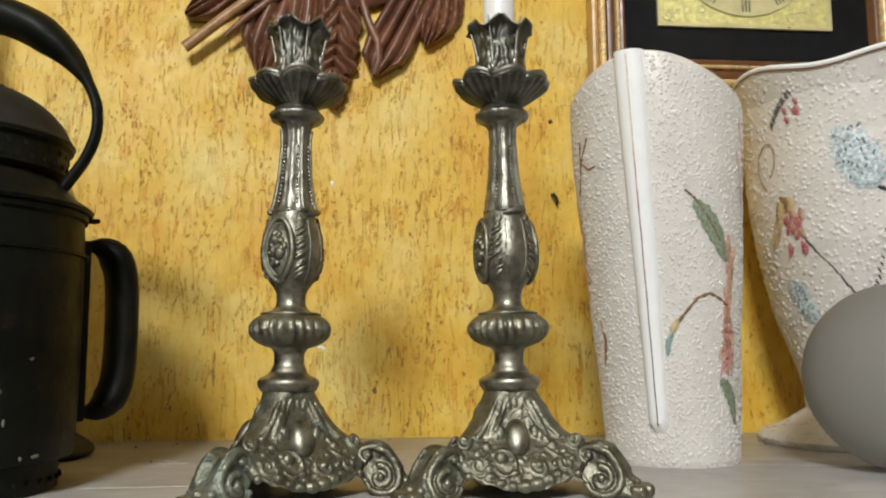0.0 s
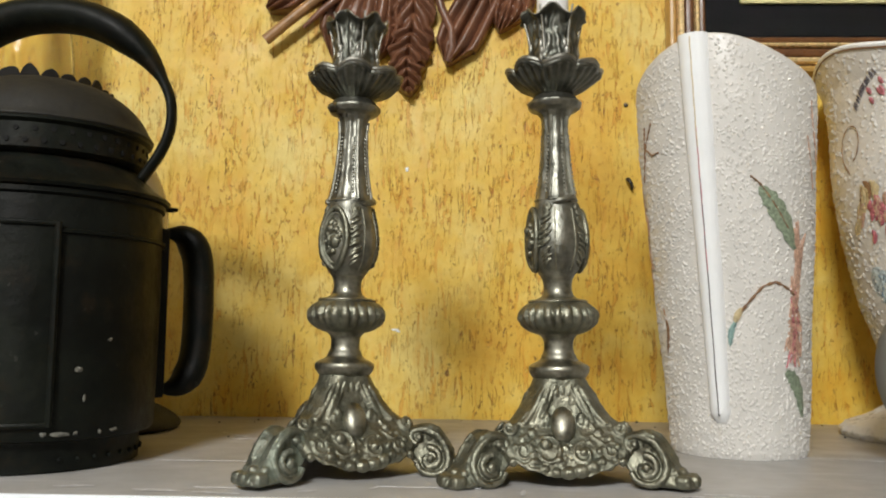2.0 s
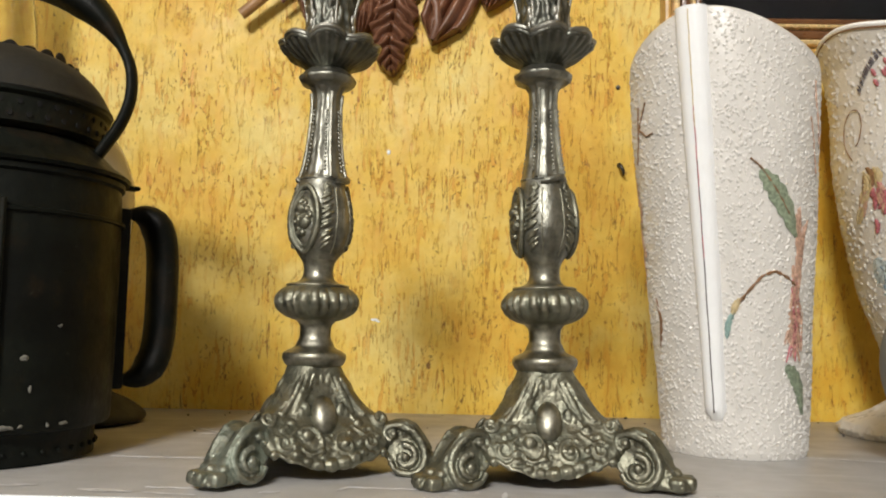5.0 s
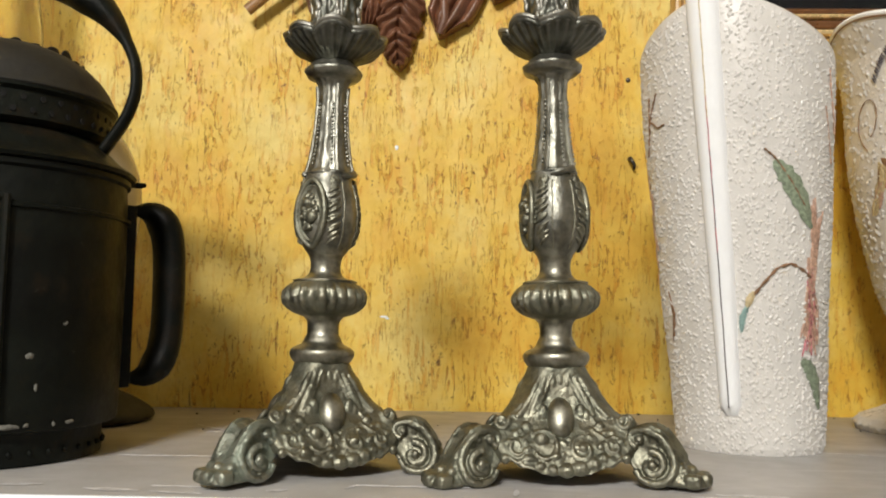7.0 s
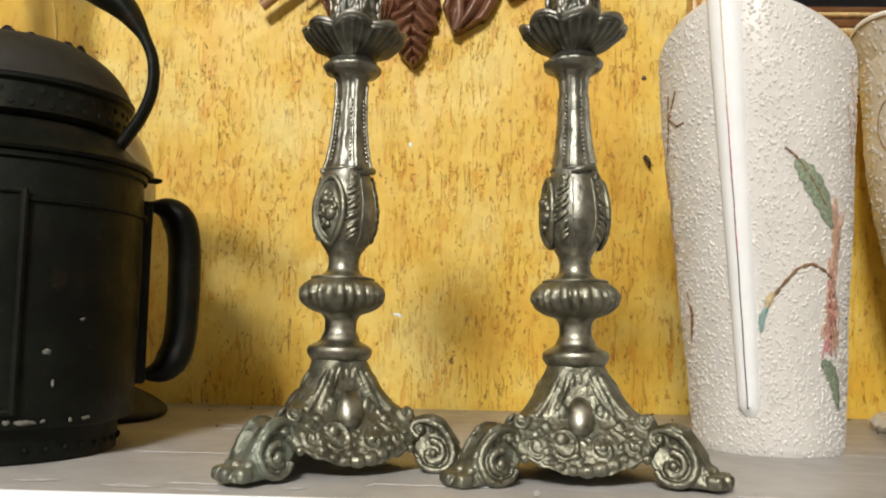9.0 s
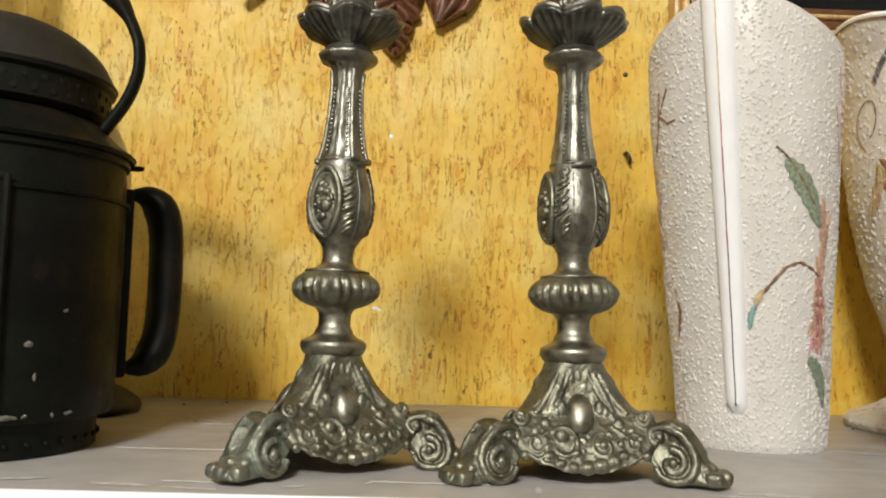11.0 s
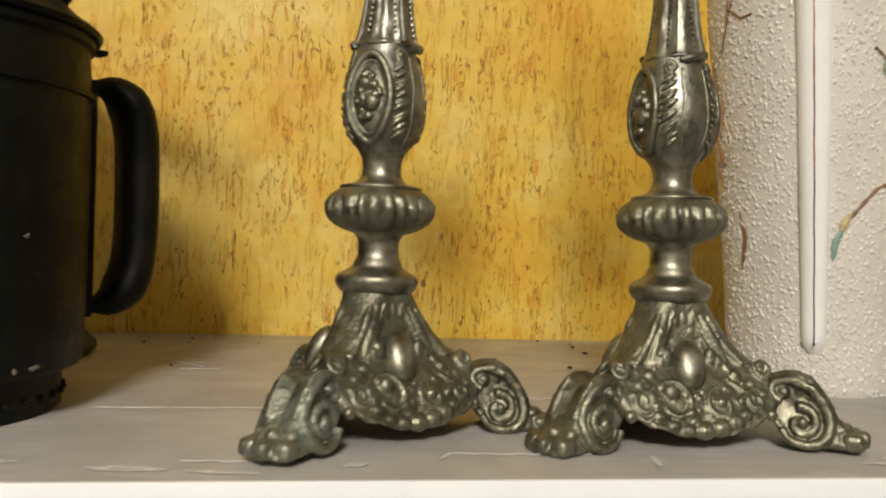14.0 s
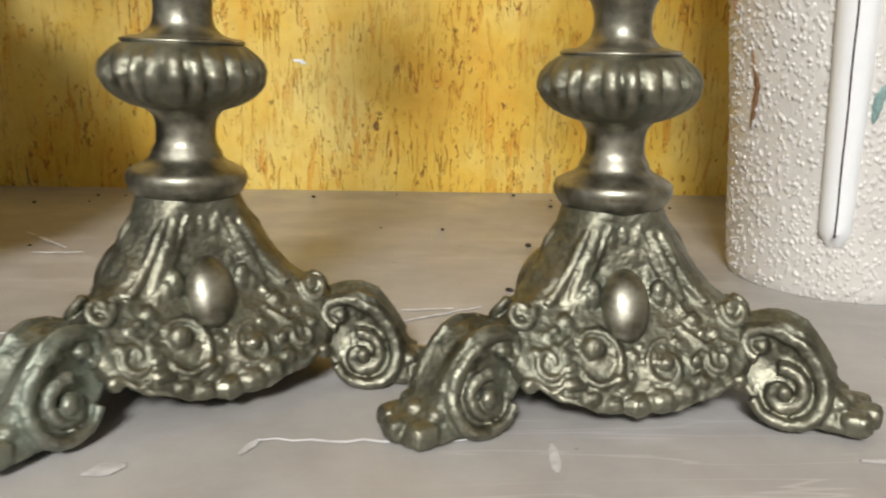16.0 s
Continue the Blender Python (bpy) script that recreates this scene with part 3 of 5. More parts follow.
def build_stick():
    st = new("candlestick")
    fuse(part("skirt", add_relief(skirt_mesh()), PEWTER_OLD, st, "three-sided skirt with raised scrolls and shells", True, None), 0.00045, 2, 0.00016)
    foot = foot_mesh()
    first = None
    for k in range(3):
        if first is None:
            first = fuse(part("foot", foot, PEWTER_OLD, st, "scroll foot with toes", True, None), 0.0005, 2, 0.00016)
            ob = first
        else:
            ob = new("foot", first.data)
            ob.parent = st
            ob["label"] = "scroll foot with toes"
        ob.matrix_basis = pose(0, 0, 0, 0, 0, -60 + 120 * k)
    egg = None
    for k in range(3):
        if egg is None:
            bm = bmesh.new()
            blob(bm, (0, 0, 0), (0.0068, 0.0050, 0.0106), None, 24, 16)
            ob = egg = part("cabochon", bm, PEWTER, st, "smooth egg-shaped boss", True, None)
        else:
            ob = new("cabochon", egg.data)
            ob.parent = st
        ob.matrix_basis = pose(0, 0, 0, 0, 0, 120 * k) @ pose(-0.001, -0.0226, 0.0310, -26)
    bm = bmesh.new()
    lathe(bm, smooth_profile([(0.0135, 0.0535), (0.0142, 0.0550), (0.0156, 0.0562), (0.0172, 0.0592), (0.0168, 0.0620), (0.0142, 0.0638), (0.0120, 0.0648), (0.0105, 0.0662), (0.0098, 0.0680), (0.0086, 0.0705), (0.0084, 0.0740), (0.0088, 0.0772), (0.0105, 0.0795), (0.0128, 0.0810)], 4), 48)
    part("ring", bm, PEWTER, st, "smooth turned ring")
    bm = bmesh.new()

    def ribs(a, r, z):
        e = max(0.0, 1 - ((z - 0.0895) / 0.0085) ** 2)
        twist = a + 0.12 * noise.noise((math.sin(a) * 2, math.cos(a) * 2, 0.5)) + 4 * (z - 0.0895)
        return r * (1 + 0.10 * e * (abs(math.sin(twist * 12)) ** 0.6 - 0.70)) + 0.0006 * e * noise.noise((math.sin(a) * 8, math.cos(a) * 8, z * 420))

    lathe(bm, smooth_profile([(0.0118, 0.0800), (0.0160, 0.0815), (0.0192, 0.0836), (0.0219, 0.0868), (0.0227, 0.0903), (0.0217, 0.0938), (0.0193, 0.0964), (0.0170, 0.0980), (0.0150, 0.0985)], 4), 160, ribs)
    part("knop", bm, PEWTER_OLD, st, "ribbed flattened knop")
    bm = bmesh.new()
    lathe(bm, smooth_profile([(0.0165, 0.0978), (0.0172, 0.0988), (0.0160, 0.0996), (0.0118, 0.1004), (0.0092, 0.1025), (0.0082, 0.1055), (0.0082, 0.1090), (0.0088, 0.1115), (0.0096, 0.1130)], 4), 40)
    part("neck", bm, PEWTER, st)
    bm = bmesh.new()
    lathe(bm, [(bulb_r(0.1125 + 0.0445 * k / 26), 0.1125 + 0.0445 * k / 26) for k in range(27)], 72, lambda a, r, z: r * (1 + 0.012 * math.cos(6 * a)) + 0.00025 * noise.noise((math.sin(a) * 4, math.cos(a) * 4, z * 350)))
    part("bulb", bm, PEWTER_WORN, st, "swelling stem with panels")
    med = None
    for k in range(2):
        if med is None:
            bm = bmesh.new()

            def on_bulb(a, z, off):
                r = bulb_r(z) + off
                return (r * math.sin(a), -r * math.cos(a), z)

            rim = [on_bulb(0.56 * math.sin(q), 0.1345 + 0.0178 * math.cos(q), 0.0010) for q in (2 * math.pi * i / 36 for i in range(37))]
            tube(bm, rim, 0.0017, 8)
            rim2 = [on_bulb(0.44 * math.sin(q), 0.1345 + 0.0148 * math.cos(q), 0.0003) for q in (2 * math.pi * i / 36 for i in range(37))]
            tube(bm, rim2, 0.0005, 6)
            rng = random.Random(3)
            blob(bm, (0, -0.0085, 0.1345), (0.0125, 0.0085, 0.0185), None, 28, 20)
            blob(bm, on_bulb(-0.05, 0.1395, 0.0006), (0.0030, 0.0026, 0.0030))
            blob(bm, on_bulb(0.12, 0.1320, 0.0004), (0.0032, 0.0022, 0.0036))
            for i in range(26):
                q, e = rng.uniform(0, 6.28), rng.uniform(0.15, 0.85)
                blob(bm, on_bulb(0.36 * e * math.sin(q), 0.1345 + 0.0125 * e * math.cos(q), 0.0003), (rng.uniform(0.0009, 0.0020),) * 3, None, 8, 6)
            # a leafy strip at either side with a curl at its head, and the seam of the plain panel
            for sgn in (-1, 1):
                for i in range(12):
                    z = 0.1180 + 0.0027 * i + rng.uniform(-0.0004, 0.0004)
                    lift = rng.uniform(0.0007, 0.0015)
                    tube(bm, [on_bulb(sgn * (0.66 + 0.10 * j + 0.03 * math.sin(i * 2.4)), z + lift * j, 0.0004) for j in range(5)], [0.0005, 0.0010, 0.0013, 0.0011, 0.0004], 7)
                tube(bm, [on_bulb(sgn * (0.86 + 0.13 * math.cos(q * 0.5)), 0.1520 + 0.0026 * math.sin(q * 0.5), 0.0006) for q in range(12)], 0.0011, 7)
                blob(bm, on_bulb(sgn * 0.84, 0.1518, 0.0006), (0.0016, 0.0015, 0.0016))
                tube(bm, [on_bulb(sgn * (1.20 + 0.01 * math.sin(i)), 0.1160 + 0.0030 * i, -0.0001) for i in range(13)], 0.0006, 6)
            ob = med = fuse(part("medallion", bm, PEWTER_OLD, st, "oval floral medallion", True, None), 0.00035, 1, 0.0001)
        else:
            ob = new("medallion", med.data)
            ob.parent = st
            ob["label"] = "oval floral medallion"
        ob.matrix_basis = pose(0, 0, 0, 0, 0, -79 + 180 * k)
    bm = bmesh.new()
    shaft = [(0.0118, 0.1560), (0.0126, 0.1575), (0.0118, 0.1592), (0.0108, 0.1640), (0.0097, 0.1700), (0.0088, 0.1780), (0.0081, 0.1870), (0.0077, 0.1960), (0.0076, 0.2040), (0.0083, 0.2075), (0.0100, 0.2100)]
    lathe(bm, smooth_profile(shaft, 4), 96, lambda a, r, z: r * (1 + 0.09 * (abs(math.cos(3 * a + 0.5)) ** 0.5 - 0.72) + 0.016 * math.cos(12 * a)) + 0.0004 * noise.noise((math.sin(a) * 5, math.cos(a) * 5, z * 260)))
    for k in range(6):
        a = math.radians(60 * k + 22)
        for i in range(15):
            z = 0.1625 + 0.0024 * i
            r = interp([(b, c) for c, b in shaft], z) * 1.01
            blob(bm, (r * math.sin(a), -r * math.cos(a), z), (0.0007, 0.0007, 0.0011), None, 6, 5)
    for k in range(2):
        a = math.radians(180 * k + 12)
        tube(bm, [(0.0134 * math.sin(a + d), -0.0134 * math.cos(a + d), 0.1565 + 0.0014 * math.sin(d * 3)) for d in (-0.45, -0.25, 0.0, 0.25, 0.45, 0.6)], [0.0010, 0.0017, 0.0019, 0.0018, 0.0022, 0.0012], 8)
        for d, w in ((-0.62, 0.0012), (0.62, 0.0012)):
            tube(bm, [(q * math.sin(a + d), -q * math.cos(a + d), z) for q, z in ((0.0128, 0.1580), (0.0110, 0.1650), (0.0099, 0.1720), (0.0089, 0.1800), (0.0082, 0.1900), (0.0079, 0.2000), (0.0085, 0.2070))], w, 7)
    part("shaft", bm, PEWTER_WORN, st, "tapering fluted shaft")
    bm = bmesh.new()
    lathe(bm, smooth_profile([(0.0092, 0.2092), (0.0112, 0.2108), (0.0140, 0.2120), (0.0156, 0.2140), (0.0156, 0.2158), (0.0140, 0.2172), (0.0132, 0.2182), (0.0124, 0.2194), (0.0104, 0.2207)], 4), 64, lambda a, r, z: r * (1 + 0.016 * math.cos(9 * a) + 0.06 * noise.noise((math.sin(a) * 4, math.cos(a) * 4, z * 200))))
    part("collar", bm, PEWTER_WORN, st, "lumpy cast collar")
    bm = bmesh.new()

    def flutes(a, r, z):
        e = max(0.0, min(1.0, (r - 0.010) / 0.017))
        lobe = abs(math.cos(4 * a)) ** 0.55
        return r * (1 + 0.10 * e * (lobe - 0.75) + 0.03 * e * noise.noise((math.sin(a) * 2.5, math.cos(a) * 2.5, 0.3))) + 0.0009 * e * math.cos(32 * a) * (1 if z < 0.231 else 0.15)

    lathe(bm, smooth_profile([(0.0095, 0.2195), (0.0118, 0.2208), (0.0160, 0.2232), (0.0205, 0.2256), (0.0238, 0.2280), (0.0258, 0.2300), (0.0270, 0.2312), (0.0277, 0.2328), (0.0272, 0.2346), (0.0256, 0.2352), (0.0243, 0.2342), (0.0195, 0.2335), (0.0120, 0.2350)], 4), 192, flutes)
    for v in bm.verts:
        e = max(0.0, (math.hypot(v.co.x, v.co.y) - 0.014) / 0.013)
        a = math.atan2(v.co.x, -v.co.y)
        v.co.z += e * (0.0026 * (abs(math.cos(4 * a)) ** 0.7 - 0.6) + 0.0026 * noise.noise((v.co.x * 80, v.co.y * 80, 2.0)))
    rim = []
    for k in range(145):
        a = 2 * math.pi * k / 144
        lobe = abs(math.cos(4 * a))
        q = 0.0268 * (1 + 0.10 * (lobe ** 0.55 - 0.75) + 0.03 * noise.noise((math.sin(a) * 2.5, math.cos(a) * 2.5, 0.3)))
        p = (q * math.sin(a), -q * math.cos(a))
        rim.append((*p, 0.2346 + 0.0026 * (lobe ** 0.7 - 0.6) + 0.0026 * noise.noise((p[0] * 80, p[1] * 80, 2.0))))
    tube(bm, rim, [0.0013 + 0.0006 * abs(math.cos(4 * 2 * math.pi * k / 144)) for k in range(145)], 8)
    part("drip_pan", bm, PEWTER_TOP, st, "fluted drip pan with scalloped rim")
    bm = bmesh.new()

    def petals(a, r, z):
        e = max(0.0, (z - 0.250) / 0.03)
        fold = abs(math.sin(3 * a + 0.4))
        return r * (1 + (0.05 + 0.16 * e * e) * (fold - 0.55) + 0.014 * math.cos(18 * a)) + 0.0019 * noise.noise((math.sin(a) * 5, math.cos(a) * 5, z * 190))

    vs = lathe(bm, smooth_profile([(0.0105, 0.2335), (0.0152, 0.2355), (0.0162, 0.2395), (0.0155, 0.2450), (0.0150, 0.2510), (0.0152, 0.2570), (0.0158, 0.2630), (0.0174, 0.2680), (0.0212, 0.2708), (0.0208, 0.2722), (0.0160, 0.2690), (0.0138, 0.2640), (0.0128, 0.2580), (0.0112, 0.2540)], 4), 144, petals)
    for v in bm.verts:
        v.co.z = 0.2335 + (v.co.z - 0.2335) * 0.93
        v.co.x *= 0.885
        v.co.y *= 0.885
        if v.co.z > 0.260:
            a = math.atan2(v.co.x, -v.co.y)
            v.co.z += (v.co.z - 0.260) / 0.013 * (0.0040 - 0.0095 * abs(math.sin(3 * a + 0.4)) ** 2)
    rng = random.Random(9)
    for k in range(6):
        a = math.radians(60 * k + 30)
        for i in range(3):
            q = a + rng.uniform(-0.2, 0.2)
            blob(bm, (0.0136 * math.sin(q), -0.0136 * math.cos(q), 0.2410 + 0.004 * i), (0.0017, 0.0014, 0.0034), None, 8, 6)
        tube(bm, [((0.0134 + 0.0003 * i * i * 0.3) * math.sin(a), -(0.0134 + 0.0003 * i * i * 0.3) * math.cos(a), 0.242 + 0.0036 * i) for i in range(9)], [0.0012 - 0.00008 * i for i in range(9)], 6)
    part("candle_cup", bm, PEWTER_TOP, st, "leafy tulip-shaped candle cup", True, None)
    return st


random.seed(1)
stick = build_stick()
tagged(stick, "ornate pewter candlestick on three scroll feet, holding a white candle", "candlestick", "pair of candlesticks")
other = copy_thing(stick, pose(-0.1255, 0.0085, 0.0004, -0.8, 1.3, 28))
tagged(other, "ornate pewter candlestick with a green-tarnished foot and empty cup", "candlestick", "pair of candlesticks")
stick.matrix_basis = pose(0.0005, 0.0, 0.0004, -0.8, -0.7, 1)
for ob in other.children:
    if ob.name.split(".")[0] in ("medallion", "bulb", "shaft", "collar", "drip_pan", "candle_cup"):
        ob.matrix_basis = pose(0, 0, 0, 0, 0, 23) @ ob.matrix_basis
    if ob.name.startswith("foot") and abs(ob.matrix_basis.to_euler().z - radians(-60)) < 0.1:
        ob.material_slots[0].link = "OBJECT"
        ob.material_slots[0].material = PEWTER_GREEN
        ob["label"] = "scroll foot with green tarnish"

bm = bmesh.new()
lathe(bm, smooth_profile([(0.0075, 0.257), (0.0093, 0.262), (0.0093, 0.30), (0.0090, 0.38), (0.0082, 0.384), (0.003, 0.386)], 3), 32, None, (-0.0032, 0.003, 0))
tagged(obj("candle", bm, WAX), "white wax candle standing in the candlestick", "candle")


# ---------- vases ----------
class Vase:
    """A turned vessel whose outside can be painted on. Angles run from the front (-y) towards +x."""

    def __init__(self, centre, profile, rim, lean=0.0):
        self.c, self.p, self.rim, self.lean = Vector((*centre, 0)), profile, rim, lean

    def r(self, z):
        return interp(self.p, z)

    def at(self, a, z, off=0.0):
        r = self.r(z) + off
        return self.c + Vector((r * math.sin(a) + self.lean * z, -r * math.cos(a), z))

    def body(self, front, rest, rows, count, size, seed):
        """The outside with its crust of small drops, the lip and the inside."""
        rs = np.random.RandomState(seed)
        dense = np.linspace(radians(-135), radians(95), front, endpoint=False)
        angles = np.concatenate([dense, np.linspace(radians(95), radians(225), rest, endpoint=False)])
        n = len(angles)
        tops = np.array([self.rim(a) for a in angles])
        zs = np.linspace(0, 1, rows + 1)[:, None] * tops[None, :]
        rad = np.interp(zs, [p[0] for p in self.p], [p[1] for p in self.p])
        lift = np.zeros_like(rad)
        mean_r, top = float(rad.mean()), float(tops.max())
        step_z = top / rows
        step_a = radians(230) / front
        for _ in range(count):
            a0, z0 = rs.uniform(radians(-135), radians(95)), rs.uniform(0.0, top)
            w = size * rs.choice([0.6, 0.8, 1.0, 1.25]) * rs.uniform(0.85, 1.15)
            tall_w = w * rs.choice([1.0, 1.0, 1.0, 1.2, 1.7])
            slant = rs.uniform(-0.5, 0.5)
            k0, k1 = int((a0 - dense[0] - 2.2 * w / mean_r) / step_a), int((a0 - dense[0] + 2.2 * w / mean_r) / step_a) + 2
            j0, j1 = int((z0 - 1.2 * tall_w) / step_z), int((z0 + 1.2 * tall_w) / (step_z * 0.85)) + 2
            k0, k1, j0, j1 = max(k0, 0), min(k1, front), max(j0, 0), min(j1, rows + 1)
            if k1 <= k0 or j1 <= j0:
                continue
            dz = zs[j0:j1, k0:k1] - z0
            da = (angles[None, k0:k1] - a0) * rad[j0:j1, k0:k1] + slant * dz
            d2 = (da / w) ** 2 + (dz / tall_w) ** 2
            lift[j0:j1, k0:k1] = np.maximum(lift[j0:j1, k0:k1], w * 0.95 * np.sqrt(np.clip(1 - d2, 0, 1)))
        wave = 0.0004 * np.sin(zs * 61 + 2 * np.sin(angles[None, :] * 3))
        rad = rad + lift * np.clip((tops[None, :] - zs) / 0.004, 0, 1) + wave
        rings = [(rad, zs)]
        for dz, off in ((0.0012, -0.0008), (0.0012, -0.0030), (-0.002, -0.0042), (-0.06, -0.0045), (-0.15, -0.0045)):
            z = np.maximum(0.012, tops + dz)[None, :]
            rings.append((np.interp(z, [p[0] for p in self.p], [p[1] for p in self.p]) + off, z))
        r, z = np.concatenate([q[0] for q in rings]), np.concatenate([q[1] for q in rings])
        co = np.stack([self.c.x + r * np.sin(angles) + self.lean * z, self.c.y - r * np.cos(angles), z], -1).reshape(-1, 3)
        total = r.shape[0]
        i, k = np.meshgrid(np.arange(total - 1), np.arange(n), indexing="ij")
        quads = np.stack([i * n + k, i * n + (k + 1) % n, (i + 1) * n + (k + 1) % n, (i + 1) * n + k], -1).reshape(-1, 4)
        me = bpy.data.meshes.new("body")
        faces = quads.tolist() + [list(range(n))[::-1], list(range((total - 1) * n, total * n))]
        me.from_pydata(co.tolist(), [], faces)
        me.shade_smooth()
        me.materials.append(CERAMIC)
        return new("body", me)

    def patch(self, spine, width, off=0.0011):
        """A raised leaf or petal along (degrees, z) points, as wide as width at its middle."""
        bm = bmesh.new()
        self.add_patch(bm, spine, width, off)
        return bm

    def add_patch(self, bm, spine, width, off=0.0011, blunt=0.5):
        n = 12
        xs = np.linspace(0, len(spine) - 1, n + 1)
        pts = [(float(np.interp(q, range(len(spine)), [s[0] for s in spine])), float(np.interp(q, range(len(spine)), [s[1] for s in spine]))) for q in xs]
        rows = []
        for k, (deg, z) in enumerate(pts):
            w = width * math.sin(math.pi * (k + 0.15) / (n + 0.3)) ** blunt * (1 + 0.16 * math.sin(k * 2.6))
            p0, p1 = pts[max(k - 1, 0)], pts[min(k + 1, n)]
            r = self.r(z)
            d = Vector((radians(p1[0] - p0[0]) * r, p1[1] - p0[1]))
            d = Vector((-d.y, d.x)).normalized()
            row = []
            for s in (-1, -0.5, 0, 0.5, 1):
                h = off * (1 - 0.75 * abs(s) ** 2) + 0.00025 * math.sin(k * 3 + s * 5)
                row.append(self.at(radians(deg) + d.x * w * s / r, z + d.y * w * s, h))
            rows.append(row)
        grid(bm, rows, False)

    def stem(self, spine, rad, off=0.0008):
        bm = bmesh.new()
        n = 18
        xs = np.linspace(0, len(spine) - 1, n + 1)
        deg = np.interp(xs, range(len(spine)), [s[0] for s in spine])
        zz = np.interp(xs, range(len(spine)), [s[1] for s in spine])
        tube(bm, [self.at(radians(a), z, off) for a, z in zip(deg, zz)], [rad * (0.8 + 0.35 * math.sin(k * 2.3)) for k in range(n + 1)], 6)
        return bm


tall = Vase((0.138, 0.120), [(0.0, 0.0440), (0.004, 0.0452), (0.06, 0.0492), (0.10, 0.0520), (0.17, 0.0572), (0.21, 0.0602), (0.26, 0.0622), (0.30, 0.0628)], lambda a: 0.2520 + 0.0290 * math.exp(-(((a + 0.5 + math.pi) % (2 * math.pi) - math.pi) / 1.0) ** 2), -0.021)
vase = empty("tall_vase", pose(0, 0, 0), "tall cream ceramic vase with beaded surface, white fin and painted flowers", "vase", "beaded vases")
crust = tall.body(760, 60, 620, 11000, 0.00070, 4)
crust.parent = vase
crust["label"] = "cream body covered in small beads"
# glazed fin with its two fine lines
bm = bmesh.new()
rows = []
for k in range(41):
    t = k / 40
    z = 0.0235 + (tall.rim(radians(-33)) + 0.0012 - 0.0235) * t
    a = radians(-29.5 - 4.5 * t)
    w = 0.0052 + 0.0034 * t
    end = min(1.0, t * 40) ** 0.5
    r = tall.r(z)
    rows.append([tall.at(a + u * w * (0.5 + 0.5 * end) / r, z, h * end + 0.0002) for u, h in ((-1.25, -0.001), (-1.1, 0.0022), (-0.85, 0.0046), (-0.45, 0.0056), (-0.1, 0.0060), (0.1, 0.0060), (0.45, 0.0056), (0.8, 0.0044), (1.05, 0.0022), (1.25, -0.001))])
vs = grid(bm, rows, False)
cap(bm, vs[-1])
part("fin", bm, GLAZE, vase, "glossy white vertical fin")
for t0, t1, m in ((0.02, 0.62, STEM_BLACK), (0.38, 0.75, PETAL_RED), (0.70, 0.99, PETAL_YELLOW)):
    bm = bmesh.new()
    pts = []
    for k in range(16):
        t = t0 + (t1 - t0) * k / 15
        z = 0.0235 + (tall.rim(radians(-33)) + 0.0012 - 0.0235) * t
        pts.append(tall.at(radians(-29.5 - 4.5 * t) + 0.002 * math.sin(k * 1.7), z, 0.0059))
    tube(bm, pts, 0.00055, 6)
    part("fin_line", bm, m, vase)
part("leaf", tall.patch([(3, 0.178), (12, 0.168), (21, 0.155), (30, 0.138)], 0.0068), LEAF_GREEN, vase, "green leaf")
part("leaf", tall.patch([(22, 0.058), (30, 0.053), (37, 0.044), (42, 0.028)], 0.0050), LEAF_GREEN, vase)
part("leaf", tall.patch([(-78, 0.100), (-74, 0.085), (-77, 0.068)], 0.0016), STEM_BROWN, vase)
part("stem", tall.stem([(-3, 0.185), (3, 0.180), (14, 0.165), (24, 0.150)], 0.0007), STEM_BROWN, vase)
part("stem", tall.stem([(29, 0.108), (22, 0.1125), (13, 0.116), (4, 0.113), (-4, 0.105), (-11, 0.097)], 0.0011), STEM_BROWN, vase)
part("stem", tall.stem([(52, 0.18), (46, 0.20), (42, 0.215)], 0.0005), PETAL_PINK, vase)
part("stem", tall.stem([(58, 0.20), (50, 0.225), (48, 0.24)], 0.0007), PETAL_PINK, vase)
part("bud", tall.patch([(-11, 0.099), (-14, 0.094), (-16, 0.089)], 0.0022, 0.0016), PETAL_YELLOW, vase, "ochre bud")
part("bud", tall.patch([(-15, 0.091), (-19, 0.083), (-20, 0.074)], 0.0019, 0.0014), BUD, vase)
rng = random.Random(12)
for k in range(19):
    bm = tall.patch([(rng.uniform(26, 36), rng.uniform(0.100, 0.122)), (rng.uniform(24, 38), 0.09), (rng.uniform(20, 38), rng.uniform(0.060, 0.075))], rng.uniform(0.0010, 0.0019))
    part("petal", bm, PETAL_PINK if k % 3 else PETAL_RED, vase)
for k in range(7):
    bm = tall.patch([(rng.uniform(28, 34), 0.108), (rng.uniform(28, 36), 0.125), (rng.uniform(29, 42), rng.uniform(0.138, 0.158))], rng.uniform(0.0012, 0.002))
    part("petal", bm, PETAL_PINK, vase)
for k in range(6):
    bm = tall.patch([(-92 - rng.uniform(0, 18), 0.19 - 0.012 * k), (-88 - rng.uniform(0, 14), 0.175 - 0.012 * k)], rng.uniform(0.0022, 0.004))
    part("petal", bm, PETAL_PINK, vase)
for s in ([(-88, 0.19), (-78, 0.215), (-70, 0.229)], [(-80, 0.213), (-71, 0.206), (-64, 0.207)], [(-82, 0.206), (-79, 0.228)]):
    part("stem", tall.stem(s, 0.0007), STEM_BROWN, vase)

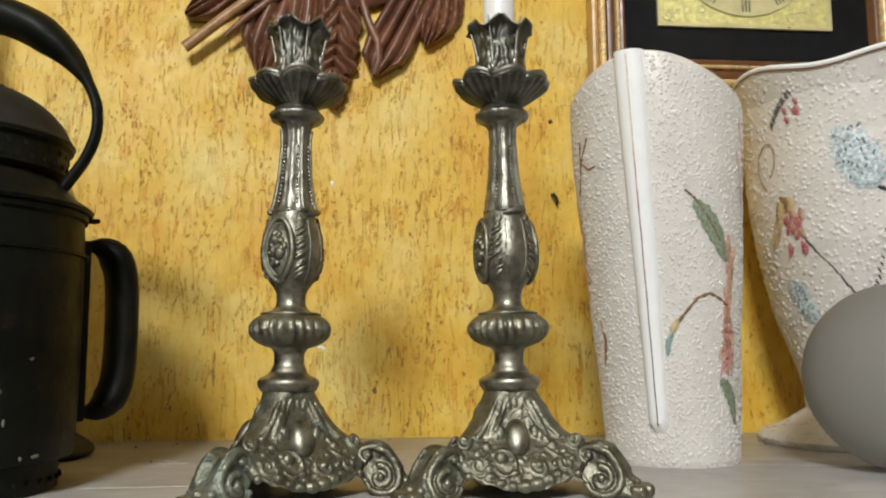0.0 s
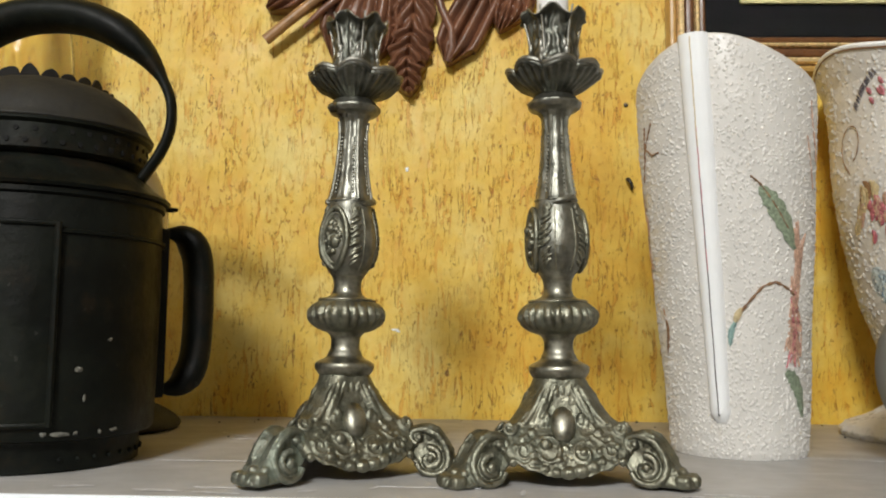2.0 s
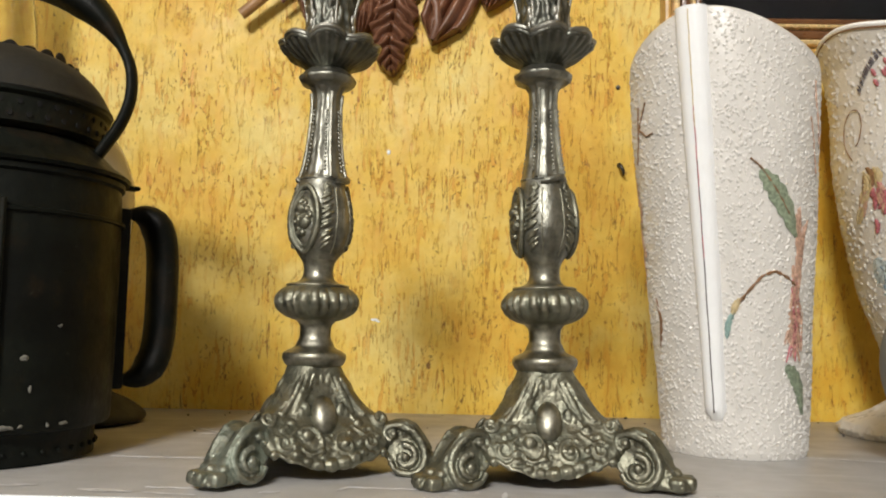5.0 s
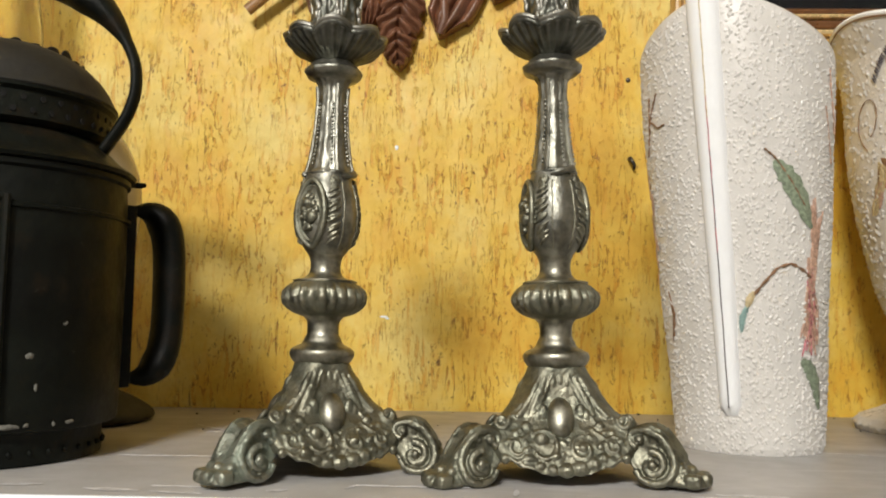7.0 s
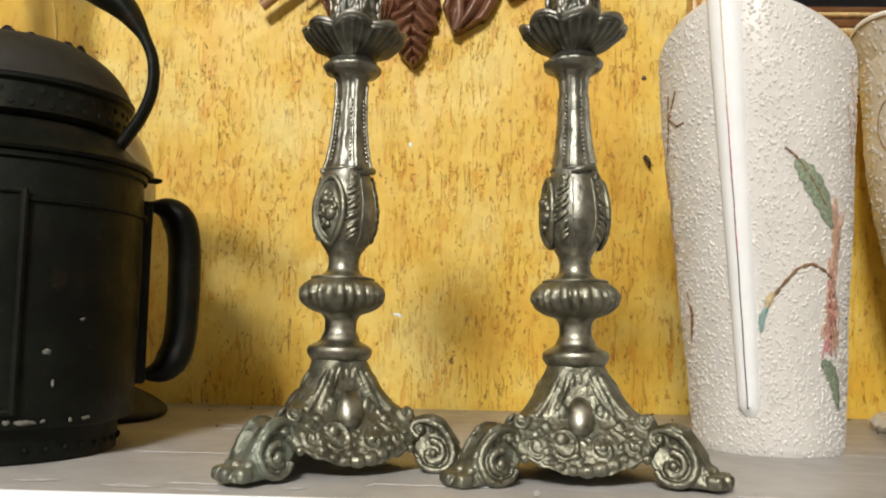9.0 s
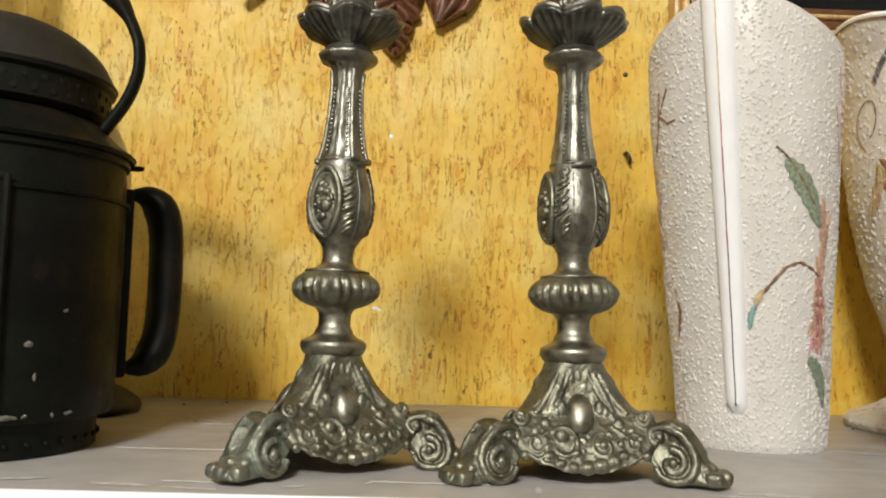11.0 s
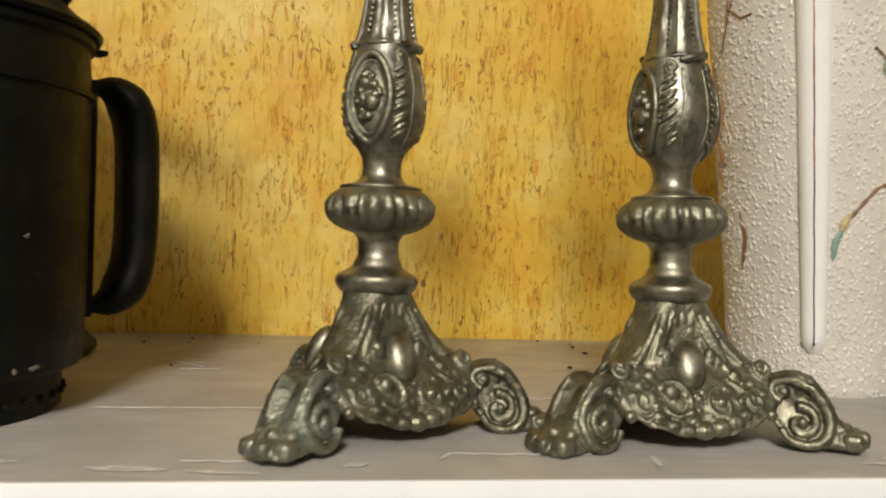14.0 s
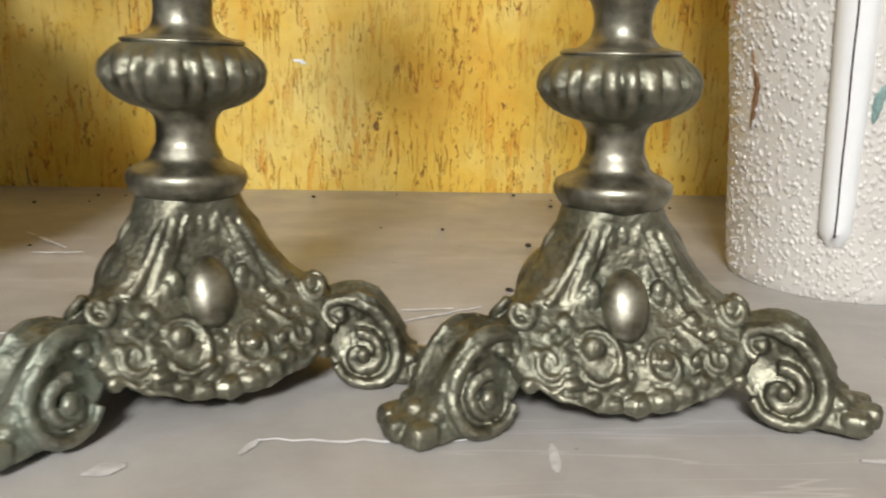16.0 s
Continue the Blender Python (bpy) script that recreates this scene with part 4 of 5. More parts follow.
flare = Vase((0.345, 0.210), [(0.0, 0.088), (0.005, 0.0905), (0.010, 0.086), (0.018, 0.066), (0.028, 0.050), (0.045, 0.050), (0.060, 0.055), (0.107, 0.071), (0.165, 0.084), (0.21, 0.089), (0.25, 0.090), (0.285, 0.094), (0.31, 0.104), (0.34, 0.110)], lambda a: 0.308 + 0.0045 * math.cos(5 * a + 0.6))
vase2 = empty("footed_vase", pose(0, 0, 0), "flared cream footed vase with wavy rim and red flower", "vase", "beaded vases")
crust = flare.body(560, 60, 400, 6500, 0.00100, 7)
crust.parent = vase2
crust["label"] = "cream body covered in small beads"
bm = bmesh.new()
tube(bm, [flare.at(2 * math.pi * k / 120, flare.rim(2 * math.pi * k / 120) - 0.0005, -0.001) for k in range(121)], 0.0022, 8)
part("rim", bm, GLAZE, vase2, "glossy white wavy rim")
bm = bmesh.new()
tube(bm, [flare.at(2 * math.pi * k / 120, flare.rim(2 * math.pi * k / 120) - 0.0032, 0.0008) for k in range(121)], 0.0006, 6)
part("rim_line", bm, STEM_BROWN, vase2)
part("leaf", flare.patch([(-40, 0.252), (-33, 0.235), (-26, 0.215), (-22, 0.203)], 0.017), LEAF_BLUE, vase2, "pale blue leaf")
part("leaf", flare.patch([(-76, 0.135), (-70, 0.120), (-62, 0.098)], 0.012), LEAF_BLUE, vase2, "pale blue leaf")
for spine in ([(-60, 0.168), (-54, 0.156), (-47, 0.143), (-40, 0.130), (-34, 0.118)], [(-16, 0.200), (-17, 0.18), (-20, 0.155), (-23, 0.135), (-26, 0.12)], [(-22, 0.203), (-14, 0.197), (-6, 0.19)], [(-74, 0.262), (-69, 0.274), (-65, 0.281), (-60, 0.288)]):
    n = 15
    for k in range(n):
        t = (k + 0.5) / n * (len(spine) - 1)
        a0 = float(np.interp(t, range(len(spine)), [q[0] for q in spine])) + rng.uniform(-0.5, 0.5)
        z0 = float(np.interp(t, range(len(spine)), [q[1] for q in spine]))
        part("stem", flare.patch([(a0 - 0.8, z0 + 0.0024), (a0 + 0.8, z0 - 0.0024)], 0.0008, 0.0010), STEM_BLACK, vase2)
loop = [(-78 + 8 * math.sin(q * 0.55) * (0.3 + 0.1 * q), 0.222 + 0.018 * (1 - math.cos(q * 0.52)) - 0.0012 * q) for q in range(12)]
part("stem", flare.stem(loop, 0.0005), STEM_BROWN, vase2)
for k in range(8):
    a0, z0 = -76 + 1.7 * k + rng.uniform(-1, 1), 0.186 + rng.uniform(-0.004, 0.003)
    part("petal", flare.patch([(a0, z0), (a0 + rng.uniform(-1, 2), z0 + 0.009), (a0 + rng.uniform(-3, 3), z0 + 0.015)], rng.uniform(0.0022, 0.0034), 0.0012), PETAL_YELLOW if k % 4 else STEM_BROWN, vase2)
for k in range(9):
    a0, z0 = -84 + rng.uniform(0, 9), 0.160 + rng.uniform(0, 0.024)
    part("petal", flare.patch([(a0, z0), (a0 + rng.uniform(1, 4), z0 + 0.007), (a0 + rng.uniform(3, 7), z0 + 0.012)], rng.uniform(0.0016, 0.0026), 0.0010), PETAL_YELLOW if k % 3 else PETAL_PINK, vase2)
for a1, z1, n, wide, tall_leaf in ((-31, 0.228, 22, 8.0, 0.024), (-69, 0.117, 14, 5.5, 0.016)):
    for k in range(n):
        q = 2 * math.pi * k / n
        e = rng.uniform(0.35, 0.98)
        a0, z0 = a1 + wide * e * math.cos(q), z1 + tall_leaf * e * math.sin(q)
        part("leaf_fleck", flare.patch([(a0, z0), (a0 + rng.uniform(-1.5, 1.5), z0 + rng.uniform(0.002, 0.004))], 0.0010, 0.0015), PETAL_SLATE, vase2)
for k in range(16):
    a0, z0 = -66 + rng.gauss(0, 4.5), 0.176 + rng.gauss(0, 0.009)
    part("petal", flare.patch([(a0, z0 + 0.005), (a0 + rng.uniform(-2, 2), z0), (a0 + rng.uniform(-3, 3), z0 - 0.006)], rng.uniform(0.0020, 0.0032), 0.0014), PETAL_RED if rng.random() < 0.6 else PETAL_PINK, vase2)
for k in range(6):
    a0, z0 = rng.uniform(-66, -56), rng.uniform(0.268, 0.285)
    part("petal", flare.patch([(a0, z0), (a0 + 2, z0 - 0.006)], 0.0018, 0.0012), PETAL_RED, vase2)

# frosted globe lying on the shelf
globe = empty("glass_globe", pose(0.265, 0.045, 0.0), "frosted grey glass globe shade lying on the shelf", "globe")
bm = bmesh.new()
blob(bm, (0, 0, 0.0605), (0.060, 0.060, 0.0602), None, 64, 40)
part("shell", bm, FROST, globe, "frosted grey glass", True, None)
bm = bmesh.new()
tube(bm, [(0.058 + 0.004 * math.cos(0.4), 0.024 * math.cos(q), 0.0605 + 0.024 * math.sin(q)) for q in (2 * math.pi * k / 40 for k in range(41))], 0.0018, 8)
part("neck_ring", bm, FROST, globe)


# ---------- lantern ----------
lantern = empty("railway_lantern", pose(-0.3255, 0.038, 0.0) @ Matrix.Diagonal((0.895, 0.895, 0.974, 1)), "old black-green metal lantern with carrying handle and side grip", "lantern")
bm = bmesh.new()


def dented(a, r, z):
    return r + 0.0009 * noise.noise((math.sin(a) * 1.6, math.cos(a) * 1.6, z * 14))


lathe(bm, [(0.070, 0.0), (0.0735, 0.001), (0.0735, 0.0165), (0.0745, 0.018), (0.0815, 0.0195), (0.0830, 0.0215), (0.0836, 0.060), (0.0838, 0.105), (0.0836, 0.150), (0.0828, 0.160), (0.0850, 0.1615), (0.0850, 0.1645), (0.079, 0.1655)], 72, dented)
part("body", bm, IRON, lantern, "dark painted cylindrical body")
bm = bmesh.new()
lathe(bm, [(0.078, 0.1640), (0.0872, 0.1655), (0.0885, 0.1675), (0.0868, 0.1690), (0.079, 0.1735), (0.072, 0.1800), (0.0665, 0.1850), (0.064, 0.1870), (0.060, 0.1870)], 64, dented)
part("shoulder", bm, IRON, lantern, "sloping shoulder with rim")
bm = bmesh.new()
lathe(bm, [(0.060, 0.1860), (0.0665, 0.1868), (0.0700, 0.1895), (0.0705, 0.2040), (0.0735, 0.2060), (0.0738, 0.2085), (0.070, 0.2090)], 64)
gallery = part("gallery", bm, IRON, lantern, "perforated vent band")
# closed black discs on the band; the holes' inner shade is their colour
bm = bmesh.new()
for k in range(40):
    a = 2 * math.pi * k / 40
    for z, off in ((0.1935, 0), (0.2005, 0.5)):
        q = a + off * 2 * math.pi / 40
        m = Matrix.Translation((0.0703 * math.sin(q), -0.0703 * math.cos(q), z)) @ Matrix.Rotation(q, 4, "Z") @ Matrix.Rotation(math.pi / 2, 4, "X")
        bmesh.ops.create_cone(bm, cap_ends=True, segments=10, radius1=0.0017, radius2=0.0017, depth=0.0012, matrix=m)
part("vent_hole", bm, VENT_DARK, gallery)
bm = bmesh.new()
lathe(bm, smooth_profile([(0.072, 0.2065), (0.0745, 0.2085), (0.0722, 0.2120), (0.0655, 0.2228), (0.0540, 0.2328), (0.0380, 0.2402), (0.0190, 0.2440), (0.0040, 0.2448)], 4), 64, dented)
part("dome", bm, IRON_DUST, lantern, "dusty domed cap")
# door on the front with its frame and hinge
bm = bmesh.new()
rows = []
for j in range(13):
    z = 0.030 + 0.112 * j / 12
    rows.append([((0.0852 + h) * math.sin(a), -(0.0852 + h) * math.cos(a), z) for a, h in [(radians(-62), -0.004), (radians(-61.5), 0.0)] + [(radians(-60 + 10.4 * i), 0.0008) for i in range(10)] + [(radians(35.5), 0.0), (radians(36), -0.004)]])
vs = grid(bm, rows, False)
door = part("door", bm, IRON, lantern, "curved hinged door panel", True, 30)
for a0 in (-60, 34.5):
    bm = bmesh.new()
    tube(bm, [(0.0865 * math.sin(radians(a0)), -0.0865 * math.cos(radians(a0)), 0.028 + 0.0116 * k) for k in range(11)], 0.0022, 8)
    part("hinge", bm, IRON, door)
for z in (0.029, 0.143):
    bm = bmesh.new()
    tube(bm, [(0.0862 * math.sin(radians(a)), -0.0862 * math.cos(radians(a)), z) for a in range(-60, 36, 5)], 0.0017, 8)
    part("door_edge", bm, IRON, door)
# carrying handle: one bent bar, broad at the top, thin at the sides
half = [(0.000, 0.2925), (0.022, 0.2905), (0.044, 0.2820), (0.062, 0.2690), (0.0745, 0.2540), (0.0825, 0.2390), (0.0850, 0.2270), (0.0842, 0.2140), (0.0790, 0.2000), (0.0720, 0.1890), (0.0655, 0.1800)]
bail = smooth_profile([(1 - x, z) for x, z in half[::-1]] + [(1 + x, z) for x, z in half[1:]], 3)
bm = bmesh.new()
tube(bm, [((x - 1) * 1.067, 0.002, z) for x, z in bail], [0.0036 + 0.0080 * max(0.0, min(1.0, (z - 0.248) / 0.030)) for x, z in bail], 14, 1.5, (0, 1, 0))
part("carrying_handle", bm, IRON, lantern, "broad bent carrying handle", True, None)
bm = bmesh.new()
lathe(bm, [(0.0838, 0.138), (0.0856, 0.1385), (0.0858, 0.1405), (0.0838, 0.141)], 72, None, (0, 0, 0), False)
part("band", bm, IRON, lantern)
for k in range(10):
    a = radians(42 + 9 * k)
    bm = bmesh.new()
    blob(bm, (0.0738 * math.sin(a), -0.0738 * math.cos(a), 0.0075), (0.0016, 0.0016, 0.0016), None, 8, 6)
    part("rivet", bm, IRON, lantern)
# side grip
bm = bmesh.new()
loop = [(0.078, 0.1440), (0.088, 0.1450), (0.097, 0.1445), (0.1040, 0.1380), (0.1075, 0.1250), (0.1085, 0.1000), (0.1080, 0.0720), (0.1050, 0.0560), (0.0980, 0.0470), (0.089, 0.0450), (0.078, 0.0470)]
pts = smooth_profile(loop, 3)
rad = [0.0032 + 0.0078 * min(1.0, max(0.0, (x - 0.089) / 0.014)) for x, z in pts]
SIDE = Matrix.Rotation(radians(40), 3, "Z")
tube(bm, [SIDE @ Vector((0.078 + (x - 0.078) * 1.36, 0.0, 0.0801 + (z - 0.0801) * 1.1)) for x, z in pts], rad, 14, 1.45, SIDE @ Vector((0, 1, 0)))
part("side_grip", bm, IRON, lantern, "dark D-shaped side grip")
# strap that holds the grip to the body, and the catch on the rim above it
bm = bmesh.new()
box(bm, 0.0815, 0.0915, -0.010, 0.010, 0.036, 0.154, 0.002)
bmesh.ops.rotate(bm, verts=bm.verts, matrix=SIDE)
part("strap", bm, IRON, lantern, "upright strap behind the grip")
bm = bmesh.new()
box(bm, 0.083, 0.0985, -0.005, 0.005, 0.1672, 0.1700, 0.0009)
bmesh.ops.rotate(bm, verts=bm.verts, matrix=SIDE)
part("catch", bm, IRON, lantern, "small tab on the rim")
for name, a, z, w, h in (("chip", 46, 0.0595, 0.0026, 0.0017), ("chip", 49, 0.0430, 0.001, 0.0020), ("chip", 33, 0.0236, 0.0022, 0.0011), ("chip", 39.5, 0.0230, 0.0062, 0.0014), ("chip", 46, 0.0234, 0.0016, 0.0008), ("chip", 57, 0.0232, 0.0012, 0.0010), ("chip", 64, 0.0236, 0.0034, 0.0009), ("chip", 60, 0.077, 0.0018, 0.0008)):
    bm = bmesh.new()
    a = radians(a)
    blob(bm, (0.0838 * math.sin(a), -0.0838 * math.cos(a), z), (w, 0.0007, h), Matrix.Rotation(a, 3, "Z"), 9, 5)
    for v in bm.verts:
        v.co += Vector((0, 0, 0.0011 * noise.noise(v.co * 700)))
    part(name, bm, CHIP, lantern, "pale chip in the paint")

# ---------- lamps behind the lantern ----------
lamp = empty("glass_oil_lamp", pose(-0.352, 0.200, 0.0), "amber glass oil lamp standing behind the lantern", "oil lamp")
bm = bmesh.new()
lathe(bm, smooth_profile([(0.058, 0.0), (0.064, 0.003), (0.063, 0.008), (0.052, 0.016), (0.036, 0.024), (0.026, 0.034), (0.024, 0.060), (0.026, 0.095)], 4), 56)
part("foot", bm, IRON_DUST, lamp, "dull domed foot")
bm = bmesh.new()
lathe(bm, smooth_profile([(0.026, 0.095), (0.036, 0.105), (0.044, 0.130), (0.048, 0.165), (0.046, 0.190), (0.036, 0.215), (0.024, 0.228)], 4), 56)
part("font", bm, AMBER, lamp, "pale amber glass font", True, None)
crown_lamp = empty("crown_lamp", pose(-0.446, 0.235, 0.0) @ Matrix.Diagonal((1, 1, 0.99, 1)), "dark tin lamp with scalloped crown and clear glass chimney", "oil lamp")
bm = bmesh.new()
lathe(bm, smooth_profile([(0.050, 0.0), (0.055, 0.004), (0.05, 0.02), (0.028, 0.05), (0.024, 0.16), (0.045, 0.20), (0.062, 0.25), (0.060, 0.255)], 3), 40)
part("stand", bm, RUST_BROWN, crown_lamp, "dark brown tin stand")
bm = bmesh.new()
teeth = 30
segs = teeth * 8
rows = [[(r * math.sin(2 * math.pi * k / segs), -r * math.cos(2 * math.pi * k / segs), z - 0.004 + s * 0.011 * abs(math.sin(math.pi * k / 8)) ** 0.6 * (0.7 + 0.5 * noise.noise((k * 0.11, 0.3, 0.7)))) for k in range(segs)] for r, z, s in ((0.060, 0.252, 0), (0.070, 0.272, 0), (0.073, 0.293, 1), (0.0715, 0.2935, 1), (0.068, 0.272, 0), (0.058, 0.254, 0))]
grid(bm, rows)
part("crown", bm, RUST_BROWN, crown_lamp, "scalloped dark brown crown")
bm = bmesh.new()
lathe(bm, smooth_profile([(0.030, 0.254), (0.036, 0.285), (0.038, 0.32), (0.032, 0.37), (0.028, 0.45), (0.0265, 0.45), (0.0305, 0.37), (0.0365, 0.32), (0.0345, 0.285), (0.0285, 0.256)], 4), 48, None, (0, 0, 0), False)
part("chimney", bm, CLEAR, crown_lamp, "clear glass chimney", True, None)

# ---------- carved ornament on the wall ----------
carving = empty("carved_ornament", pose(0, WALL_Y, 0), "red-brown carved wooden leaf ornament hanging on the wall", "carving")


def carved_leaf(spine, width, ribs, lobes, thick=0.013, twist=0.0):
    """A fluted leaf along (x, z) points, tip first, standing proud of the wall."""
    bm = bmesh.new()
    n, m = 96, 40
    rows, back = [], []
    xs = np.linspace(0, len(spine) - 1, n + 1)
    P = [(float(np.interp(q, range(len(spine)), [s[0] for s in spine])), float(np.interp(q, range(len(spine)), [s[1] for s in spine]))) for q in xs]
    for k, (x, z) in enumerate(P):
        t = k / n
        a, b = P[max(k - 1, 0)], P[min(k + 1, n)]
        d = Vector((b[0] - a[0], b[1] - a[1])).normalized()
        side = Vector((d.y, -d.x))
        w = width * (0.42 + 0.58 * math.sin(min(1.0, t * 1.9 + 0.02) * math.pi / 2)) * (1 + 0.24 * abs(math.sin(lobes * math.pi * t)) - 0.12)
        row, rb = [], []
        for i in range(m + 1):
            s = -1 + 2 * i / m
            sweep = 0.35 * width * abs(s) ** 1.3
            px = x + side.x * w * s + d.x * sweep
            pz = z + side.y * w * s + d.y * sweep
            groove = abs(math.sin(ribs * math.pi * (abs(s) * 0.9 + t * twist)))
            h = thick * (1 - 0.55 * s * s) * (0.55 + 0.45 * math.sin(math.pi * min(1, 0.25 + t * 0.7))) + 0.0075 * groove - 0.003 * math.exp(-(s / 0.06) ** 2)
            row.append((px, -max(h, 0.002), pz))
            rb.append((px, -0.0008, pz))
        rows.append(row)
        back.append(rb)
    grid(bm, rows, False)
    grid(bm, back[::-1], False)
    for strip in ([r[0] for r in rows], [r[0] for r in back]), ([r[-1] for r in rows], [r[-1] for r in back]), (rows[0], back[0]), (rows[-1], back[-1]):
        grid(bm, list(strip), False)
    bmesh.ops.remove_doubles(bm, verts=bm.verts, dist=0.00005)
    return bm


LEAVES = [
    ([(-0.110, 0.307), (-0.113, 0.335), (-0.108, 0.37), (-0.105, 0.43)], 0.0195, 2, 6.0, 0.014, 4.5),
    ([(-0.178, 0.334), (-0.172, 0.36), (-0.160, 0.40), (-0.150, 0.45)], 0.031, 3, 1.0, 0.016, 0.3),
    ([(-0.074, 0.338), (-0.069, 0.352), (-0.056, 0.378), (-0.030, 0.43)], 0.020, 2, 1.0, 0.013, 0.0),
    ([(-0.024, 0.371), (-0.018, 0.388), (-0.012, 0.41), (-0.006, 0.45)], 0.022, 3, 1.0, 0.010, 0.3),
    ([(-0.250, 0.392), (-0.232, 0.404), (-0.205, 0.42), (-0.18, 0.445)], 0.017, 2, 2.0, 0.012, 0.5),
    ([(-0.140, 0.345), (-0.137, 0.37), (-0.132, 0.40), (-0.128, 0.45)], 0.020, 3, 2.0, 0.011, 0.6),
]
for spine, w, ribs, lobes, th, tw in LEAVES:
    part("carved_leaf", carved_leaf(spine, w, ribs, lobes, th, tw), WOOD, carving, "", True, 50)
bm = bmesh.new()
tube(bm, [(-0.249, -0.018, 0.359), (-0.215, -0.020, 0.387), (-0.18, -0.021, 0.415), (-0.15, -0.021, 0.439)], 0.0052, 12)
part("rod", bm, WOOD_LIGHT, carving, "tan wooden rod")
bm = bmesh.new()
tube(bm, [(-0.212, -0.019, 0.371), (-0.195, -0.021, 0.387), (-0.175, -0.020, 0.404), (-0.155, -0.018, 0.42)], [0.002, 0.0035, 0.004, 0.004], 10)
part("thin_twig", bm, WOOD, carving)
bm = bmesh.new()
tube(bm, [(-0.0735, -0.013, 0.3395), (-0.0690, -0.016, 0.352), (-0.0700, -0.017, 0.370), (-0.0800, -0.017, 0.392), (-0.0900, -0.016, 0.43)], [0.0052, 0.0050, 0.0042, 0.004, 0.004], 10)
part("curled_edge", bm, WOOD, carving)
bm = bmesh.new()
blob(bm, (-0.10, -0.006, 0.455), (0.075, 0.015, 0.05), None, 24, 16)
part("core", bm, WOOD, carving, "rounded carved centre")

# ---------- clock ----------
clock = empty("wall_clock", pose(0.302, WALL_Y, 0), "gilt-framed wall clock with black board and brass dial", "clock")
CW, CB, CT = 0.165, 0.328, 0.68


def moulding(inner, outer, depth, m, y0=-0.002):
    """Four mitred bars of a frame between two insets from its outside."""
    for k in range(4):
        bm = bmesh.new()
        x0, x1, z0, z1 = -CW, CW, CB, CT
        o = [(x0 + outer, z0 + outer), (x1 - outer, z0 + outer), (x1 - outer, z1 - outer), (x0 + outer, z1 - outer)]
        i = [(x0 + inner, z0 + inner), (x1 - inner, z0 + inner), (x1 - inner, z1 - inner), (x0 + inner, z1 - inner)]
        a, b, c, d = o[k], o[(k + 1) % 4], i[(k + 1) % 4], i[k]
        mid = lambda p, q, f: (p[0] + (q[0] - p[0]) * f, p[1] + (q[1] - p[1]) * f)
        rows = []
        for f, h in ((0.0, 0.0), (0.0, depth * 0.75), (0.2, depth * 0.95), (0.5, depth), (0.8, depth * 0.95), (1.0, depth * 0.75), (1.0, 0.0)):
            p, q = mid(a, d, f), mid(b, c, f)
            rows.append([(p[0], y0 - h, p[1]), (q[0], y0 - h, q[1])])
        vs = grid(bm, rows, False)
        bm.faces.new([v[0] for v in vs])
        bm.faces.new([v[1] for v in vs])
        part("frame_bar", bm, m, clock, "", True, 35)


moulding(0.0080, 0.0, 0.016, GOLD_WOOD)
moulding(0.0145, 0.0080, 0.021, GOLD)
moulding(0.0245, 0.0145, 0.017, BROWN_FRAME)
moulding(0.0290, 0.0245, 0.019, GOLD)
moulding(0.0360, 0.0290, 0.014, BROWN_FRAME)
bm = bmesh.new()
box(bm, -CW + 0.004, CW - 0.004, -0.004, -0.001, CB + 0.004, CT - 0.004)
part("board", bm, BLACK_FIELD, clock, "matt black board", False)
bm = bmesh.new()
box(bm, -0.094, 0.088, -0.0075, -0.0042, 0.3935, 0.574, 0.0008)
plate = part("dial_plate", bm, BRASS, clock, "engraved square brass plate", False)
bm = bmesh.new()
for k, (x0, x1, z0, z1) in enumerate(((-0.094, 0.088, 0.3935, 0.3975), (-0.094, 0.088, 0.570, 0.574), (-0.094, -0.090, 0.3976, 0.5699), (0.084, 0.088, 0.3976, 0.5699))):
    box(bm, x0, x1, -0.0088, -0.0077, z0, z1)
part("plate_border", bm, DIAL, plate, "", False)
bm = bmesh.new()
bmesh.ops.create_cone(bm, cap_ends=True, segments=72, radius1=0.079, radius2=0.078, depth=0.002, matrix=Matrix.Translation((-0.003, -0.0090, 0.4838)) @ Matrix.Rotation(math.pi / 2, 4, "X"))
part("dial", bm, DIAL, clock, "round brass dial")
for k in range(12):
    a = 2 * math.pi * k / 12
    bm = bmesh.new()
    for off in (-0.0035, 0.0, 0.0035):
        m = Matrix.Translation((-0.003, 0, 0.4838)) @ Matrix.Rotation(a, 4, "Y") @ Matrix.Translation((off, -0.0106, 0.068))
        made = bmesh.ops.create_cube(bm, size=1, matrix=m @ Matrix.Diagonal((0.0012, 0.0005, 0.012, 1)))
    part("hour_mark", bm, INK, clock, "black hour strokes", False)
# relief scrolls in the plate's corners
for cx, cz in ((-0.075, 0.412), (0.069, 0.412)):
    bm = bmesh.new()
    rng = random.Random(int(1000 + cx * 1000))
    for k in range(7):
        c = (cx + rng.uniform(-0.014, 0.026) * (1 if cx < 0 else -1), cz + rng.uniform(-0.010, 0.016))
        tube(bm, [(u, -0.0080, z) for u, z in spiral(c, 0.006, 0.0012, rng.uniform(0, 6), rng.choice((-1.2, 1.2)), 16)], 0.0008, 6)
    part("corner_scroll", bm, DIAL, plate)
for ob in clock.children:
    if ob.name.split(".")[0] in ("dial_plate", "dial", "hour_mark"):
        ob.location.z += 0.006
bm = bmesh.new()
box(bm, -CW + 0.033, CW - 0.033, -0.0145, -0.0130, CB + 0.033, CT - 0.033)
pane = part("pane", bm, PANE, clock, "clear glass pane", False)
pane.visible_shadow = False

